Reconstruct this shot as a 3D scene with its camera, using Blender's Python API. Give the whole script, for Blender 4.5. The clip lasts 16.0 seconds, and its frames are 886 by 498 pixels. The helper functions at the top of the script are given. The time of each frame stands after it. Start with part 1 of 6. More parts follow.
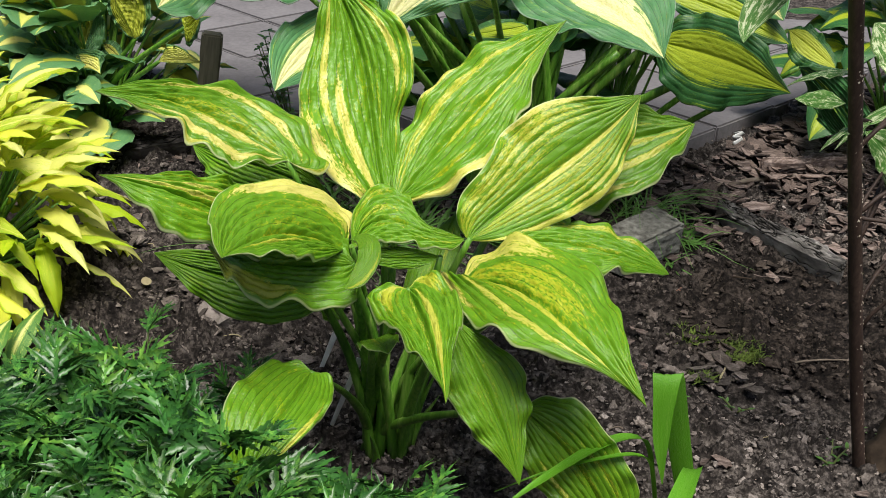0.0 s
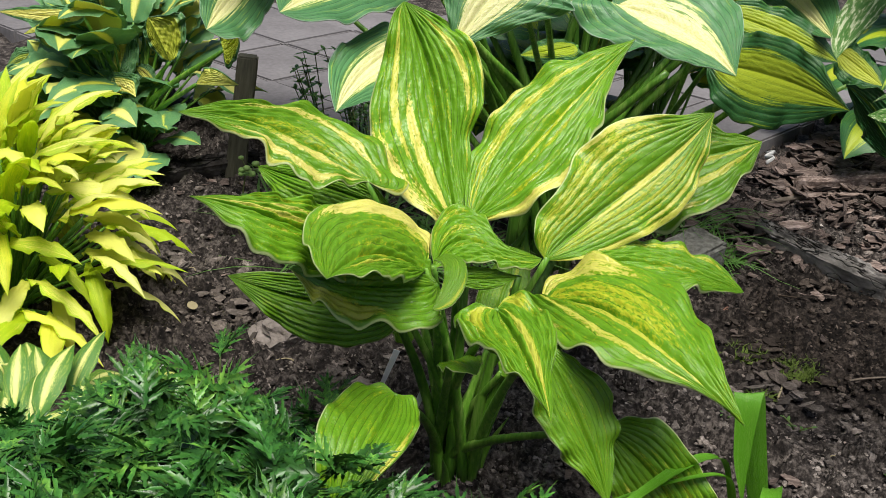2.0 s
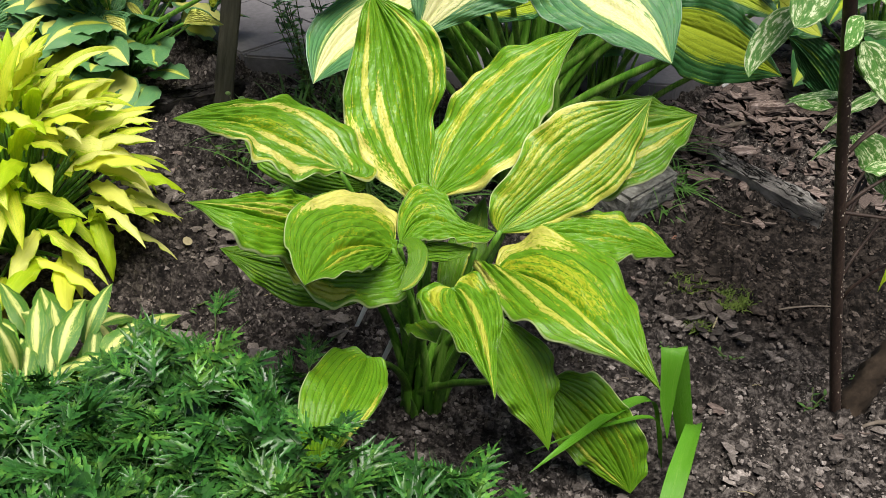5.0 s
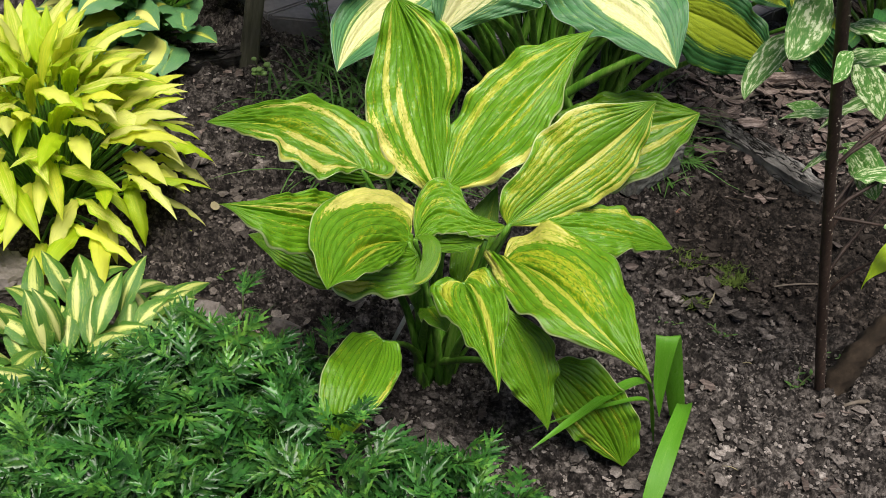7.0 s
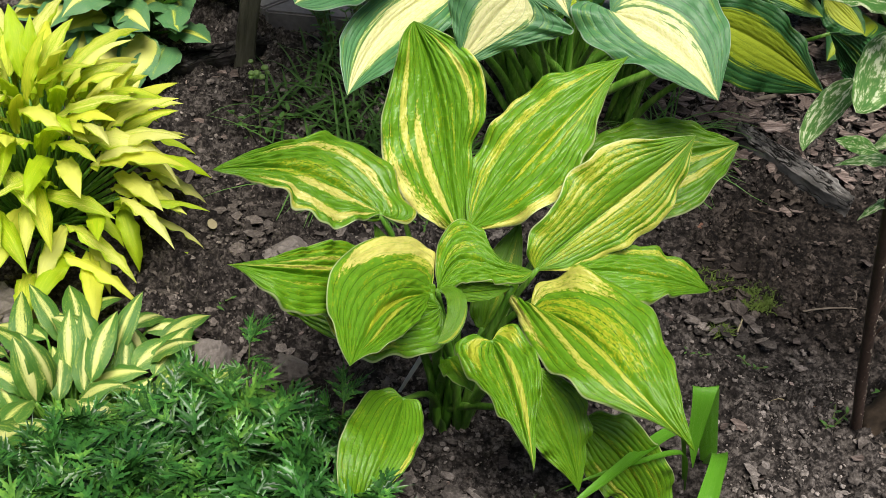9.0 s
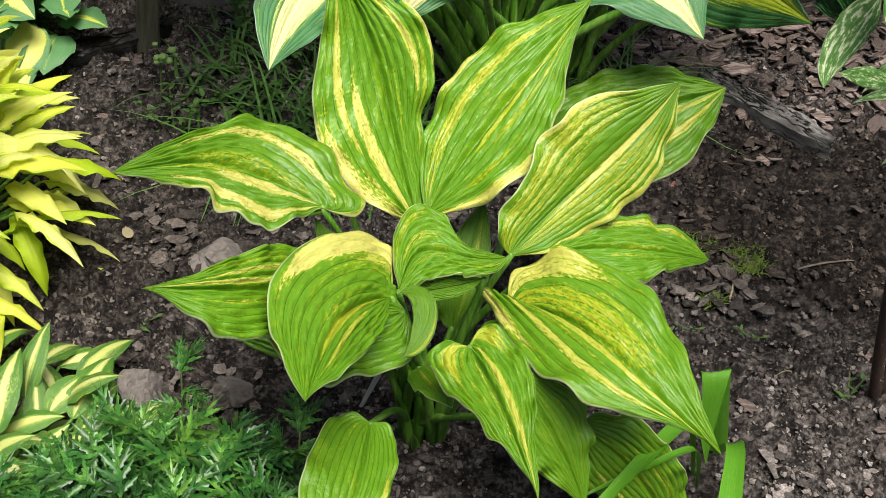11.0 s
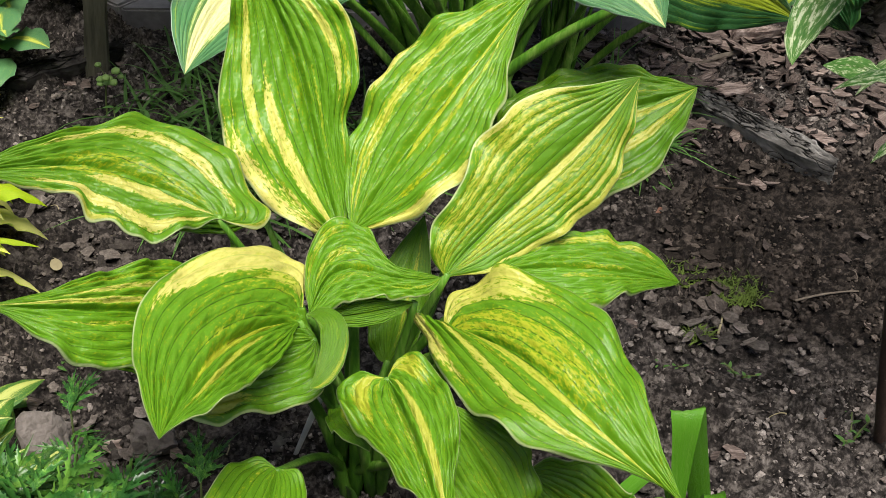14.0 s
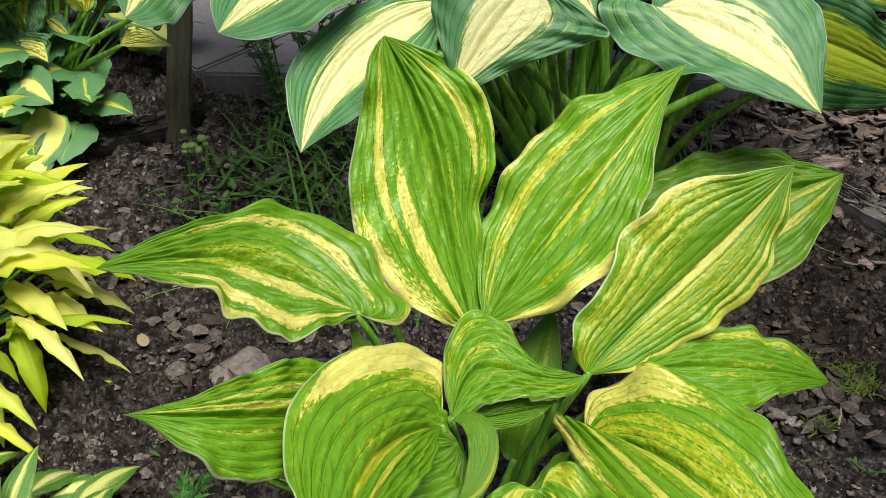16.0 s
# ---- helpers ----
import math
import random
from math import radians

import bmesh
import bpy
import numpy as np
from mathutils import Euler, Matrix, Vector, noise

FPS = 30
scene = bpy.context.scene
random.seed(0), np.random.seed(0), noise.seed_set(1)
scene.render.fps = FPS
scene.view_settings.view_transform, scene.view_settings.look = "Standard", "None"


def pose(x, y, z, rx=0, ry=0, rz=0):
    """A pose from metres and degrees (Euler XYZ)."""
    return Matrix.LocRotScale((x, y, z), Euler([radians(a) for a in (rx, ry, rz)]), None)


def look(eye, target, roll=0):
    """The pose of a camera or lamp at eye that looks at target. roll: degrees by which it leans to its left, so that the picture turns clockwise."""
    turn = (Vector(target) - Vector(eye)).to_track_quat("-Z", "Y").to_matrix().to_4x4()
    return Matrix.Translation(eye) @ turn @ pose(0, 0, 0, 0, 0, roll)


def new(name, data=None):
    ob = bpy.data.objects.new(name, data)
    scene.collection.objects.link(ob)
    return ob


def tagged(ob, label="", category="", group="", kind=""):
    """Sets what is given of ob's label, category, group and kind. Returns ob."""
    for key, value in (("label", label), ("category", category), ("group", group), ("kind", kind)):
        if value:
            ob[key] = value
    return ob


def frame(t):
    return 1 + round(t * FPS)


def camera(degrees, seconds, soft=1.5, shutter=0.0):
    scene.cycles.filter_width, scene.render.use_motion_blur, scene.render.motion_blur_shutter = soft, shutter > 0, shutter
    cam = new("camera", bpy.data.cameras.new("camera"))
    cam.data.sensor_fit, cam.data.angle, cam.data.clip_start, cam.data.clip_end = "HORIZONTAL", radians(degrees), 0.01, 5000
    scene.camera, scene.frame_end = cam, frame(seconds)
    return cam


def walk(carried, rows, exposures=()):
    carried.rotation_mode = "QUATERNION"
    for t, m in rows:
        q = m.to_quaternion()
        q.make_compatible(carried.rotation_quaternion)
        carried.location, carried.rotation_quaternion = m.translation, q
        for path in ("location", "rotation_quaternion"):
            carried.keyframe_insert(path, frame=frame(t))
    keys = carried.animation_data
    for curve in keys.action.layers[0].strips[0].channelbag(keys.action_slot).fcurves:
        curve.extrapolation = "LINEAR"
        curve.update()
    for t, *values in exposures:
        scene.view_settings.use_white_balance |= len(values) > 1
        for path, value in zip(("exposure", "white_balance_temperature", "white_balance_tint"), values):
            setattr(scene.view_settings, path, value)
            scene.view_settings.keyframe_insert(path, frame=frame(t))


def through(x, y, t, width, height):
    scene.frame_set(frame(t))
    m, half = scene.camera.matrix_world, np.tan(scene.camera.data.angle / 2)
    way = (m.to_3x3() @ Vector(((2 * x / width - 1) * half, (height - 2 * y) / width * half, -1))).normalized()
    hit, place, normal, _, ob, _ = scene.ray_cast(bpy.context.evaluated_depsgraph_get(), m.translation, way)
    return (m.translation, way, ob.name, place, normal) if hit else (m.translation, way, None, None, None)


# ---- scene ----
cam = camera(41.8, 16.0, soft=0.5)
PATH = [
    (0, (0.154, 0.09, 0.816), (0.085, 1.897, -0.038), 3.7),
    (0.5, (0.132, 0.096, 0.803), (0.068, 1.907, -0.042), 3.6),
    (1, (0.105, 0.089, 0.805), (0.048, 1.905, -0.031), 3.5),
    (1.5, (0.07, 0.093, 0.803), (0.018, 1.914, -0.022), 3.5),
    (2, (0.052, 0.093, 0.802), (0.014, 1.919, -0.013), 3.6),
    (2.5, (0.063, 0.092, 0.826), (0.044, 1.911, -0.005), 3.5),
    (3, (0.075, 0.089, 0.885), (0.066, 1.891, 0.019), 3.4),
    (3.5, (0.066, 0.075, 0.936), (0.059, 1.849, 0.012), 3.4),
    (4, (0.063, 0.052, 0.962), (0.062, 1.804, -0.003), 3.6),
    (4.5, (0.072, 0.031, 0.986), (0.07, 1.759, -0.021), 3.7),
    (4.7, (0.073, 0.023, 0.995), (0.072, 1.741, -0.031), 3.8),
    (6.8, (0.075, -0.011, 1.145), (0.054, 1.605, -0.033), 4.8),
    (7, (0.07, -0.014, 1.152), (0.052, 1.598, -0.032), 5.0),
    (7.5, (0.067, 0.0, 1.168), (0.058, 1.596, -0.036), 5.3),
    (8, (0.059, 0.041, 1.18), (0.054, 1.623, -0.042), 5.5),
    (8.5, (0.038, 0.086, 1.184), (0.039, 1.656, -0.054), 5.6),
    (8.7, (0.025, 0.109, 1.182), (0.033, 1.675, -0.062), 5.8),
    (10.8, (-0.026, 0.295, 1.081), (0.108, 1.826, -0.199), 3.4),
    (11, (-0.012, 0.315, 1.057), (0.125, 1.846, -0.222), 3.3),
    (11.5, (0.016, 0.36, 1.003), (0.157, 1.885, -0.283), 3.3),
    (12, (0.02, 0.394, 0.957), (0.163, 1.916, -0.332), 2.9),
    (12.5, (0.022, 0.409, 0.922), (0.163, 1.933, -0.365), 2.8),
    (13, (0.048, 0.402, 0.923), (0.178, 1.939, -0.349), 2.5),
    (13.5, (0.076, 0.398, 0.932), (0.181, 1.967, -0.304), 1.9),
    (14, (0.091, 0.407, 0.936), (0.177, 2.002, -0.267), 1.7),
    (14.5, (0.091, 0.412, 0.951), (0.162, 2.034, -0.217), 1.5),
    (15, (0.066, 0.417, 0.953), (0.128, 2.059, -0.188), 1.7),
    (15.5, (0.012, 0.439, 0.944), (0.066, 2.085, -0.191), 1.8),
    (16, (-0.008, 0.479, 0.93), (0.042, 2.124, -0.206), 1.7),
]
walk(cam, [(t, look(eye, target, roll)) for t, eye, target, roll in PATH], exposures=[(0, 0.27), (4.7, 0.25), (7, 0.09), (8.7, 0.14), (10.8, 0.32), (12.8, 0.41), (14.0, 0.29), (16, 0.18)])

# ---- world, sun ----
world = bpy.data.worlds.new("sky")
scene.world = world
world.use_nodes = True
_nt = world.node_tree
_bg = _nt.nodes["Background"]
_sky = _nt.nodes.new("ShaderNodeTexSky")
_sky.sky_type = 'NISHITA'
_sky.sun_disc = False
_sky.sun_elevation = radians(68)
_sky.sun_rotation = radians(170)
_sky.air_density, _sky.dust_density, _sky.ozone_density = 1.0, 3.0, 1.0
_nt.links.new(_sky.outputs[0], _bg.inputs[0])
_bg.inputs[1].default_value = 0.075
sun = new("sun", bpy.data.lights.new("sun", 'SUN'))
sun.data.energy, sun.data.angle, sun.data.color = 5.0, radians(30), (1.0, 0.97, 0.90)
sun.matrix_world = look((0.4, -0.75, 4.8), (0, 1.2, 0))

# ---- materials ----


def material(name, rough=0.6, spec=0.5):
    m = bpy.data.materials.new(name)
    m.use_nodes = True
    b = m.node_tree.nodes["Principled BSDF"]
    b.inputs["Roughness"].default_value = rough
    b.inputs["Specular IOR Level"].default_value = spec
    return m, m.node_tree.nodes, m.node_tree.links, b


def add(nodes, kind, **values):
    n = nodes.new(kind)
    for k, v in values.items():
        n.inputs[k].default_value = v
    return n


def ramp(nodes, links, source, stops):
    r = nodes.new("ShaderNodeValToRGB")
    e = r.color_ramp.elements
    while len(e) < len(stops):
        e.new(0.5)
    for el, (p, c) in zip(e, stops):
        el.position, el.color = p, (*c, 1) if len(c) == 3 else c
    links.new(source, r.inputs[0])
    return r


def mixed(nodes, links, fac, a, b, blend='MIX'):
    m = nodes.new("ShaderNodeMix")
    m.data_type, m.blend_type = 'RGBA', blend
    for sock, v in ((m.inputs[0], fac), (m.inputs[6], a), (m.inputs[7], b)):
        if isinstance(v, (int, float)):
            sock.default_value = v
        elif isinstance(v, tuple):
            sock.default_value = (*v, 1)
        else:
            links.new(v, sock)
    return m.outputs[2]


def maths(nodes, links, op, a, b=0.0, clamp=False):
    m = nodes.new("ShaderNodeMath")
    m.operation, m.use_clamp = op, clamp
    for sock, v in ((m.inputs[0], a), (m.inputs[1], b)):
        if isinstance(v, (int, float)):
            sock.default_value = v
        else:
            links.new(v, sock)
    return m.outputs[0]


def noise_tex(nodes, links, vector, scale, detail=3.0, rough=0.6):
    n = add(nodes, "ShaderNodeTexNoise", Scale=scale, Detail=detail, Roughness=rough)
    if vector is not None:
        links.new(vector, n.inputs["Vector"])
    return n


def leaf_material(name, green, green2, yellow, cream, margin, rough=0.42, through=0.22, edge=0.5, ragged=0.55, threads=0.12, wrinkle=1.6, grain=(5.0, 22.0), veins=0, mottle=None):
    """Leaf skin: pigment zones from the leaf's own attribute, ragged along the veins; thin pale margin."""
    m, nodes, links, b = material(name, rough, 0.5)
    uv = nodes.new("ShaderNodeUVMap")
    info = nodes.new("ShaderNodeObjectInfo")
    sep = nodes.new("ShaderNodeSeparateXYZ")
    links.new(uv.outputs[0], sep.inputs[0])
    # along = 0..1 from base to tip, across = -1..1
    com = nodes.new("ShaderNodeCombineXYZ")
    links.new(maths(nodes, links, 'MULTIPLY', sep.outputs[0], grain[0]), com.inputs[0])
    links.new(maths(nodes, links, 'MULTIPLY', sep.outputs[1], grain[1]), com.inputs[1])
    links.new(maths(nodes, links, 'MULTIPLY', info.outputs["Random"], 91.0), com.inputs[2])
    streaky = noise_tex(nodes, links, com.outputs[0], 1.0, 5.0, 0.68)
    com2 = nodes.new("ShaderNodeCombineXYZ")
    links.new(maths(nodes, links, 'MULTIPLY', sep.outputs[0], 55.0), com2.inputs[0])
    links.new(maths(nodes, links, 'MULTIPLY', sep.outputs[1], 36.0), com2.inputs[1])
    links.new(maths(nodes, links, 'MULTIPLY', info.outputs["Random"], 37.0), com2.inputs[2])
    speck = noise_tex(nodes, links, com2.outputs[0], 1.0, 4.0, 0.7)
    att = nodes.new("ShaderNodeAttribute")
    att.attribute_name = "pigment"
    sp = nodes.new("ShaderNodeSeparateColor")
    links.new(att.outputs["Color"], sp.inputs[0])
    jag = maths(nodes, links, 'MULTIPLY', maths(nodes, links, 'SUBTRACT', streaky.outputs[0], 0.5), ragged * 1.5)
    jag2 = maths(nodes, links, 'MULTIPLY', maths(nodes, links, 'SUBTRACT', speck.outputs[0], 0.5), (ragged if mottle is None else mottle) * 1.9)
    # each strip of tissue between two veins takes its own share of pigment
    strip = nodes.new("ShaderNodeTexWhiteNoise")
    strip.noise_dimensions = '2D'
    pair = nodes.new("ShaderNodeCombineXYZ")
    links.new(maths(nodes, links, 'FLOOR', maths(nodes, links, 'MULTIPLY', sep.outputs[1], 2.0 * (veins or 5))), pair.inputs[0])
    links.new(maths(nodes, links, 'MULTIPLY', info.outputs["Random"], 71.0), pair.inputs[1])
    links.new(pair.outputs[0], strip.inputs["Vector"])
    step = maths(nodes, links, 'MULTIPLY', maths(nodes, links, 'SUBTRACT', strip.outputs["Value"], 0.5), 0.24)
    present = ramp(nodes, links, sp.outputs[0], [(0.02, (0, 0, 0)), (0.25, (1, 1, 1))])
    step = maths(nodes, links, 'MULTIPLY', step, present.outputs[0])
    zone = maths(nodes, links, 'ADD', maths(nodes, links, 'ADD', maths(nodes, links, 'ADD', sp.outputs[0], step), jag), jag2)
    mask = ramp(nodes, links, zone, [(0.47, (0, 0, 0)), (0.57, (1, 1, 1))])
    half = ramp(nodes, links, zone, [(0.22, (0, 0, 0)), (0.47, (1, 1, 1))])
    body = mixed(nodes, links, streaky.outputs[0], green, green2)
    soft = noise_tex(nodes, links, uv.outputs[0], 3.0, 2.0)
    body = mixed(nodes, links, maths(nodes, links, 'MULTIPLY', soft.outputs[0], 0.35), body, green2)
    body = mixed(nodes, links, maths(nodes, links, 'MULTIPLY', half.outputs[0], 0.5), body, yellow)
    dots = ramp(nodes, links, maths(nodes, links, 'ADD', speck.outputs[0], maths(nodes, links, 'MULTIPLY', maths(nodes, links, 'SUBTRACT', soft.outputs[0], 0.5), 0.5)), [(0.58, (0, 0, 0)), (0.68, (1, 1, 1))])
    body = mixed(nodes, links, maths(nodes, links, 'MULTIPLY', dots.outputs[0], min(0.6, threads * 2.5)), body, yellow)
    # thin yellow-green threads between the veins
    com3 = nodes.new("ShaderNodeCombineXYZ")
    links.new(maths(nodes, links, 'MULTIPLY', sep.outputs[0], 2.2), com3.inputs[0])
    links.new(maths(nodes, links, 'MULTIPLY', sep.outputs[1], 30.0), com3.inputs[1])
    links.new(maths(nodes, links, 'MULTIPLY', info.outputs["Random"], 53.0), com3.inputs[2])
    thread = noise_tex(nodes, links, com3.outputs[0], 1.0, 4.0, 0.7)
    fine = ramp(nodes, links, maths(nodes, links, 'ADD', thread.outputs[0], maths(nodes, links, 'MULTIPLY', maths(nodes, links, 'SUBTRACT', speck.outputs[0], 0.5), 0.35)), [(0.54, (0, 0, 0)), (0.66, (1, 1, 1))])
    body = mixed(nodes, links, maths(nodes, links, 'MULTIPLY', fine.outputs[0], threads * 0.4), body, yellow)
    # darker vein lines; the shade of the furrows is painted into them too
    if veins:
        wave = maths(nodes, links, 'ABSOLUTE', maths(nodes, links, 'SINE', maths(nodes, links, 'MULTIPLY', sep.outputs[1], math.pi * veins)))
        line = ramp(nodes, links, wave, [(0.03, (1, 1, 1)), (0.21, (0, 0, 0))])
        body = mixed(nodes, links, maths(nodes, links, 'MULTIPLY', line.outputs[0], 0.85), body, tuple(0.36 * g for g in green))
    bright = mixed(nodes, links, sp.outputs[1], yellow, cream)
    tint = ramp(nodes, links, speck.outputs[0], [(0.40, (0.70, 0.80, 0.35)), (0.52, (1, 1, 1))])
    bright = mixed(nodes, links, 0.55 if veins else 0.2, bright, mixed(nodes, links, 1.0, bright, tint.outputs[0], 'MULTIPLY'))
    if veins:
        bright = mixed(nodes, links, maths(nodes, links, 'MULTIPLY', line.outputs[0], 0.35), bright, green2)
    body = mixed(nodes, links, mask.outputs[0], body, bright)
    # fine pale margin
    side = maths(nodes, links, 'ABSOLUTE', sep.outputs[1])
    rim = ramp(nodes, links, side, [(0.974, (0, 0, 0)), (0.990, (1, 1, 1))])
    body = mixed(nodes, links, maths(nodes, links, 'MULTIPLY', rim.outputs[0], edge), body, margin)
    # leaf to leaf
    hsv = nodes.new("ShaderNodeHueSaturation")
    links.new(body, hsv.inputs["Color"])
    links.new(maths(nodes, links, 'ADD', maths(nodes, links, 'MULTIPLY', info.outputs["Random"], 0.24), 0.88), hsv.inputs["Value"])
    links.new(hsv.outputs[0], b.inputs["Base Color"])
    rr = maths(nodes, links, 'ADD', maths(nodes, links, 'MULTIPLY', speck.outputs[0], 0.25), rough - 0.12)
    links.new(rr, b.inputs["Roughness"])
    bump = add(nodes, "ShaderNodeBump", Strength=0.5, Distance=0.0012)
    com4 = nodes.new("ShaderNodeCombineXYZ")
    links.new(maths(nodes, links, 'MULTIPLY', sep.outputs[0], 80.0), com4.inputs[0])
    links.new(maths(nodes, links, 'MULTIPLY', sep.outputs[1], 13.0), com4.inputs[1])
    pucker = noise_tex(nodes, links, com4.outputs[0], 1.0, 2.0, 0.5)
    links.new(maths(nodes, links, 'ADD', maths(nodes, links, 'ADD', speck.outputs[0], streaky.outputs[0]), maths(nodes, links, 'MULTIPLY', pucker.outputs[0], wrinkle)), bump.inputs["Height"])
    links.new(bump.outputs[0], b.inputs["Normal"])
    tr = nodes.new("ShaderNodeBsdfTranslucent")
    links.new(mixed(nodes, links, 1.0, hsv.outputs[0], (1.0, 1.0, 0.45), 'MULTIPLY'), tr.inputs[0])
    ms = nodes.new("ShaderNodeMixShader")
    ms.inputs[0].default_value = through
    links.new(b.outputs[0], ms.inputs[1])
    links.new(tr.outputs[0], ms.inputs[2])
    links.new(ms.outputs[0], nodes["Material Output"].inputs[0])
    return m


M_HOSTA = leaf_material("streaked_hosta_leaf", (0.088, 0.250, 0.008), (0.165, 0.360, 0.016), (0.43, 0.48, 0.011), (0.72, 0.66, 0.19), (0.74, 0.80, 0.42), 0.31, 0.28, 0.75, 0.60, 0.17, 1.6, (4.0, 17.0), 7, 1.05)
M_CREAM = leaf_material("cream_centred_hosta_leaf", (0.048, 0.165, 0.062), (0.095, 0.245, 0.085), (0.34, 0.46, 0.06), (0.74, 0.70, 0.36), (0.55, 0.68, 0.55), 0.42, 0.15, 0.6, 1.9, 0.05, 0.8, (2.6, 13.0), 7, 0.25)
M_GOLD = leaf_material("gold_centred_hosta_leaf", (0.018, 0.090, 0.026), (0.040, 0.150, 0.034), (0.28, 0.40, 0.014), (0.44, 0.49, 0.03), (0.10, 0.24, 0.08), 0.40, 0.15, 0.4, 2.0, 0.06, 1.0, (2.8, 13.0), 7, 0.3)
M_YELLOW = leaf_material("yellow_hosta_leaf", (0.30, 0.50, 0.008), (0.50, 0.66, 0.014), (0.74, 0.76, 0.05), (0.90, 0.87, 0.38), (0.10, 0.24, 0.02), 0.38, 0.36, 0.4, 0.8)
M_MINT = leaf_material("blue_margined_hosta_leaf", (0.055, 0.175, 0.070), (0.12, 0.28, 0.10), (0.52, 0.58, 0.05), (0.80, 0.76, 0.24), (0.22, 0.38, 0.22), 0.45, 0.18, 0.5, 0.7, 0.08, 1.0, (2.5, 9.0), 0, 0.4)
M_SMALL = leaf_material("cream_striped_hosta_leaf", (0.045, 0.15, 0.022), (0.09, 0.23, 0.03), (0.52, 0.58, 0.10), (0.78, 0.77, 0.32), (0.05, 0.14, 0.03), 0.36, 0.2, 0.3, 1.7, 0.08, 1.0, (2.5, 6.0))
M_SPECK = leaf_material("white_marbled_shrub_leaf", (0.045, 0.175, 0.018), (0.10, 0.29, 0.035), (0.36, 0.50, 0.16), (0.78, 0.84, 0.56), (0.6, 0.7, 0.4), 0.5, 0.22, 0.5, 2.0, 0.1, 1.0, (9.0, 4.5), 0, 0.45)
M_STRAP = leaf_material("strap_leaf", (0.075, 0.25, 0.010), (0.12, 0.33, 0.02), (0.30, 0.48, 0.10), (0.4, 0.55, 0.2), (0.2, 0.4, 0.06), 0.3, 0.2, 0.3, 0.2)
M_WEED = leaf_material("weed_leaf", (0.042, 0.13, 0.02), (0.085, 0.20, 0.032), (0.2, 0.3, 0.06), (0.3, 0.4, 0.1), (0.12, 0.24, 0.05), 0.5, 0.2, 0.2, 0.3)


def grainy(name, stops, scale=60, rough=0.85, bump=0.6, depth=0.004, stretch=(1, 1, 1), spec=0.3, per_object=0.25, island=False, scale2=9, darken=False, skew=1.0):
    m, nodes, links, b = material(name, rough, spec)
    geo = nodes.new("ShaderNodeTexCoord")
    mp = nodes.new("ShaderNodeMapping")
    mp.inputs["Scale"].default_value = stretch
    links.new(geo.outputs["Object"], mp.inputs[0])
    n1 = noise_tex(nodes, links, mp.outputs[0], scale, 6.0, 0.65)
    n2 = noise_tex(nodes, links, mp.outputs[0], scale2, 4.0, 0.6)
    both = maths(nodes, links, 'ADD', maths(nodes, links, 'MULTIPLY', n1.outputs[0], 0.55), maths(nodes, links, 'MULTIPLY', n2.outputs[0], 0.45))
    c = ramp(nodes, links, both, stops)
    hsv = nodes.new("ShaderNodeHueSaturation")
    links.new(c.outputs[0], hsv.inputs["Color"])
    if island:
        g = nodes.new("ShaderNodeNewGeometry")
        rnd = g.outputs["Random Per Island"]
    else:
        rnd = nodes.new("ShaderNodeObjectInfo").outputs["Random"]
    spread = maths(nodes, links, 'POWER', rnd, skew)
    links.new(maths(nodes, links, 'ADD', maths(nodes, links, 'MULTIPLY', spread, 2 * per_object), 1 - per_object), hsv.inputs["Value"])
    skin = hsv.outputs[0]
    # multiplies the soil colour down where the mesh attribute is high
    if darken:
        darker = nodes.new("ShaderNodeAttribute")
        darker.attribute_name = "darken"
        skin = mixed(nodes, links, darker.outputs["Fac"], skin, mixed(nodes, links, 1.0, skin, (0.36, 0.33, 0.305), 'MULTIPLY'))
    links.new(skin, b.inputs["Base Color"])
    links.new(maths(nodes, links, 'ADD', maths(nodes, links, 'MULTIPLY', n1.outputs[0], 0.3), rough - 0.15), b.inputs["Roughness"])
    bp = add(nodes, "ShaderNodeBump", Strength=bump, Distance=depth)
    links.new(both, bp.inputs["Height"])
    links.new(bp.outputs[0], b.inputs["Normal"])
    return m


def cracked_bark(name, dark, mid, pale, scale=1.0):
    """Weathered bark: grey plates, split lengthways by dark branching fissures."""
    m, nodes, links, b = material(name, 0.9, 0.2)
    geo = nodes.new("ShaderNodeTexCoord")

    def field(stretch, size, detail):
        mp = nodes.new("ShaderNodeMapping")
        mp.inputs["Scale"].default_value = stretch
        links.new(geo.outputs["Object"], mp.inputs[0])
        return noise_tex(nodes, links, mp.outputs[0], size * scale, detail, 0.6).outputs[0]

    def fissure(n, wide):
        d = maths(nodes, links, 'ABSOLUTE', maths(nodes, links, 'SUBTRACT', n, 0.5))
        return ramp(nodes, links, d, [(0.0, (0, 0, 0)), (wide, (1, 1, 1))]).outputs[0]

    tone = ramp(nodes, links, field((1, 1.6, 1.6), 45, 5.0), [(0.36, tuple(0.45 * c for c in mid)), (0.5, mid), (0.64, pale)]).outputs[0]
    split = mixed(nodes, links, 1.0, fissure(field((1, 4.5, 4.5), 11, 3.0), 0.020), fissure(field((1, 2.6, 2.6), 24, 2.0), 0.012), 'MULTIPLY')
    links.new(mixed(nodes, links, split, dark, tone), b.inputs["Base Color"])
    bp = add(nodes, "ShaderNodeBump", Strength=1.0, Distance=0.006)
    links.new(maths(nodes, links, 'ADD', split, maths(nodes, links, 'MULTIPLY', field((1, 2, 2), 90, 4.0), 0.6)), bp.inputs["Height"])
    links.new(bp.outputs[0], b.inputs["Normal"])
    return m


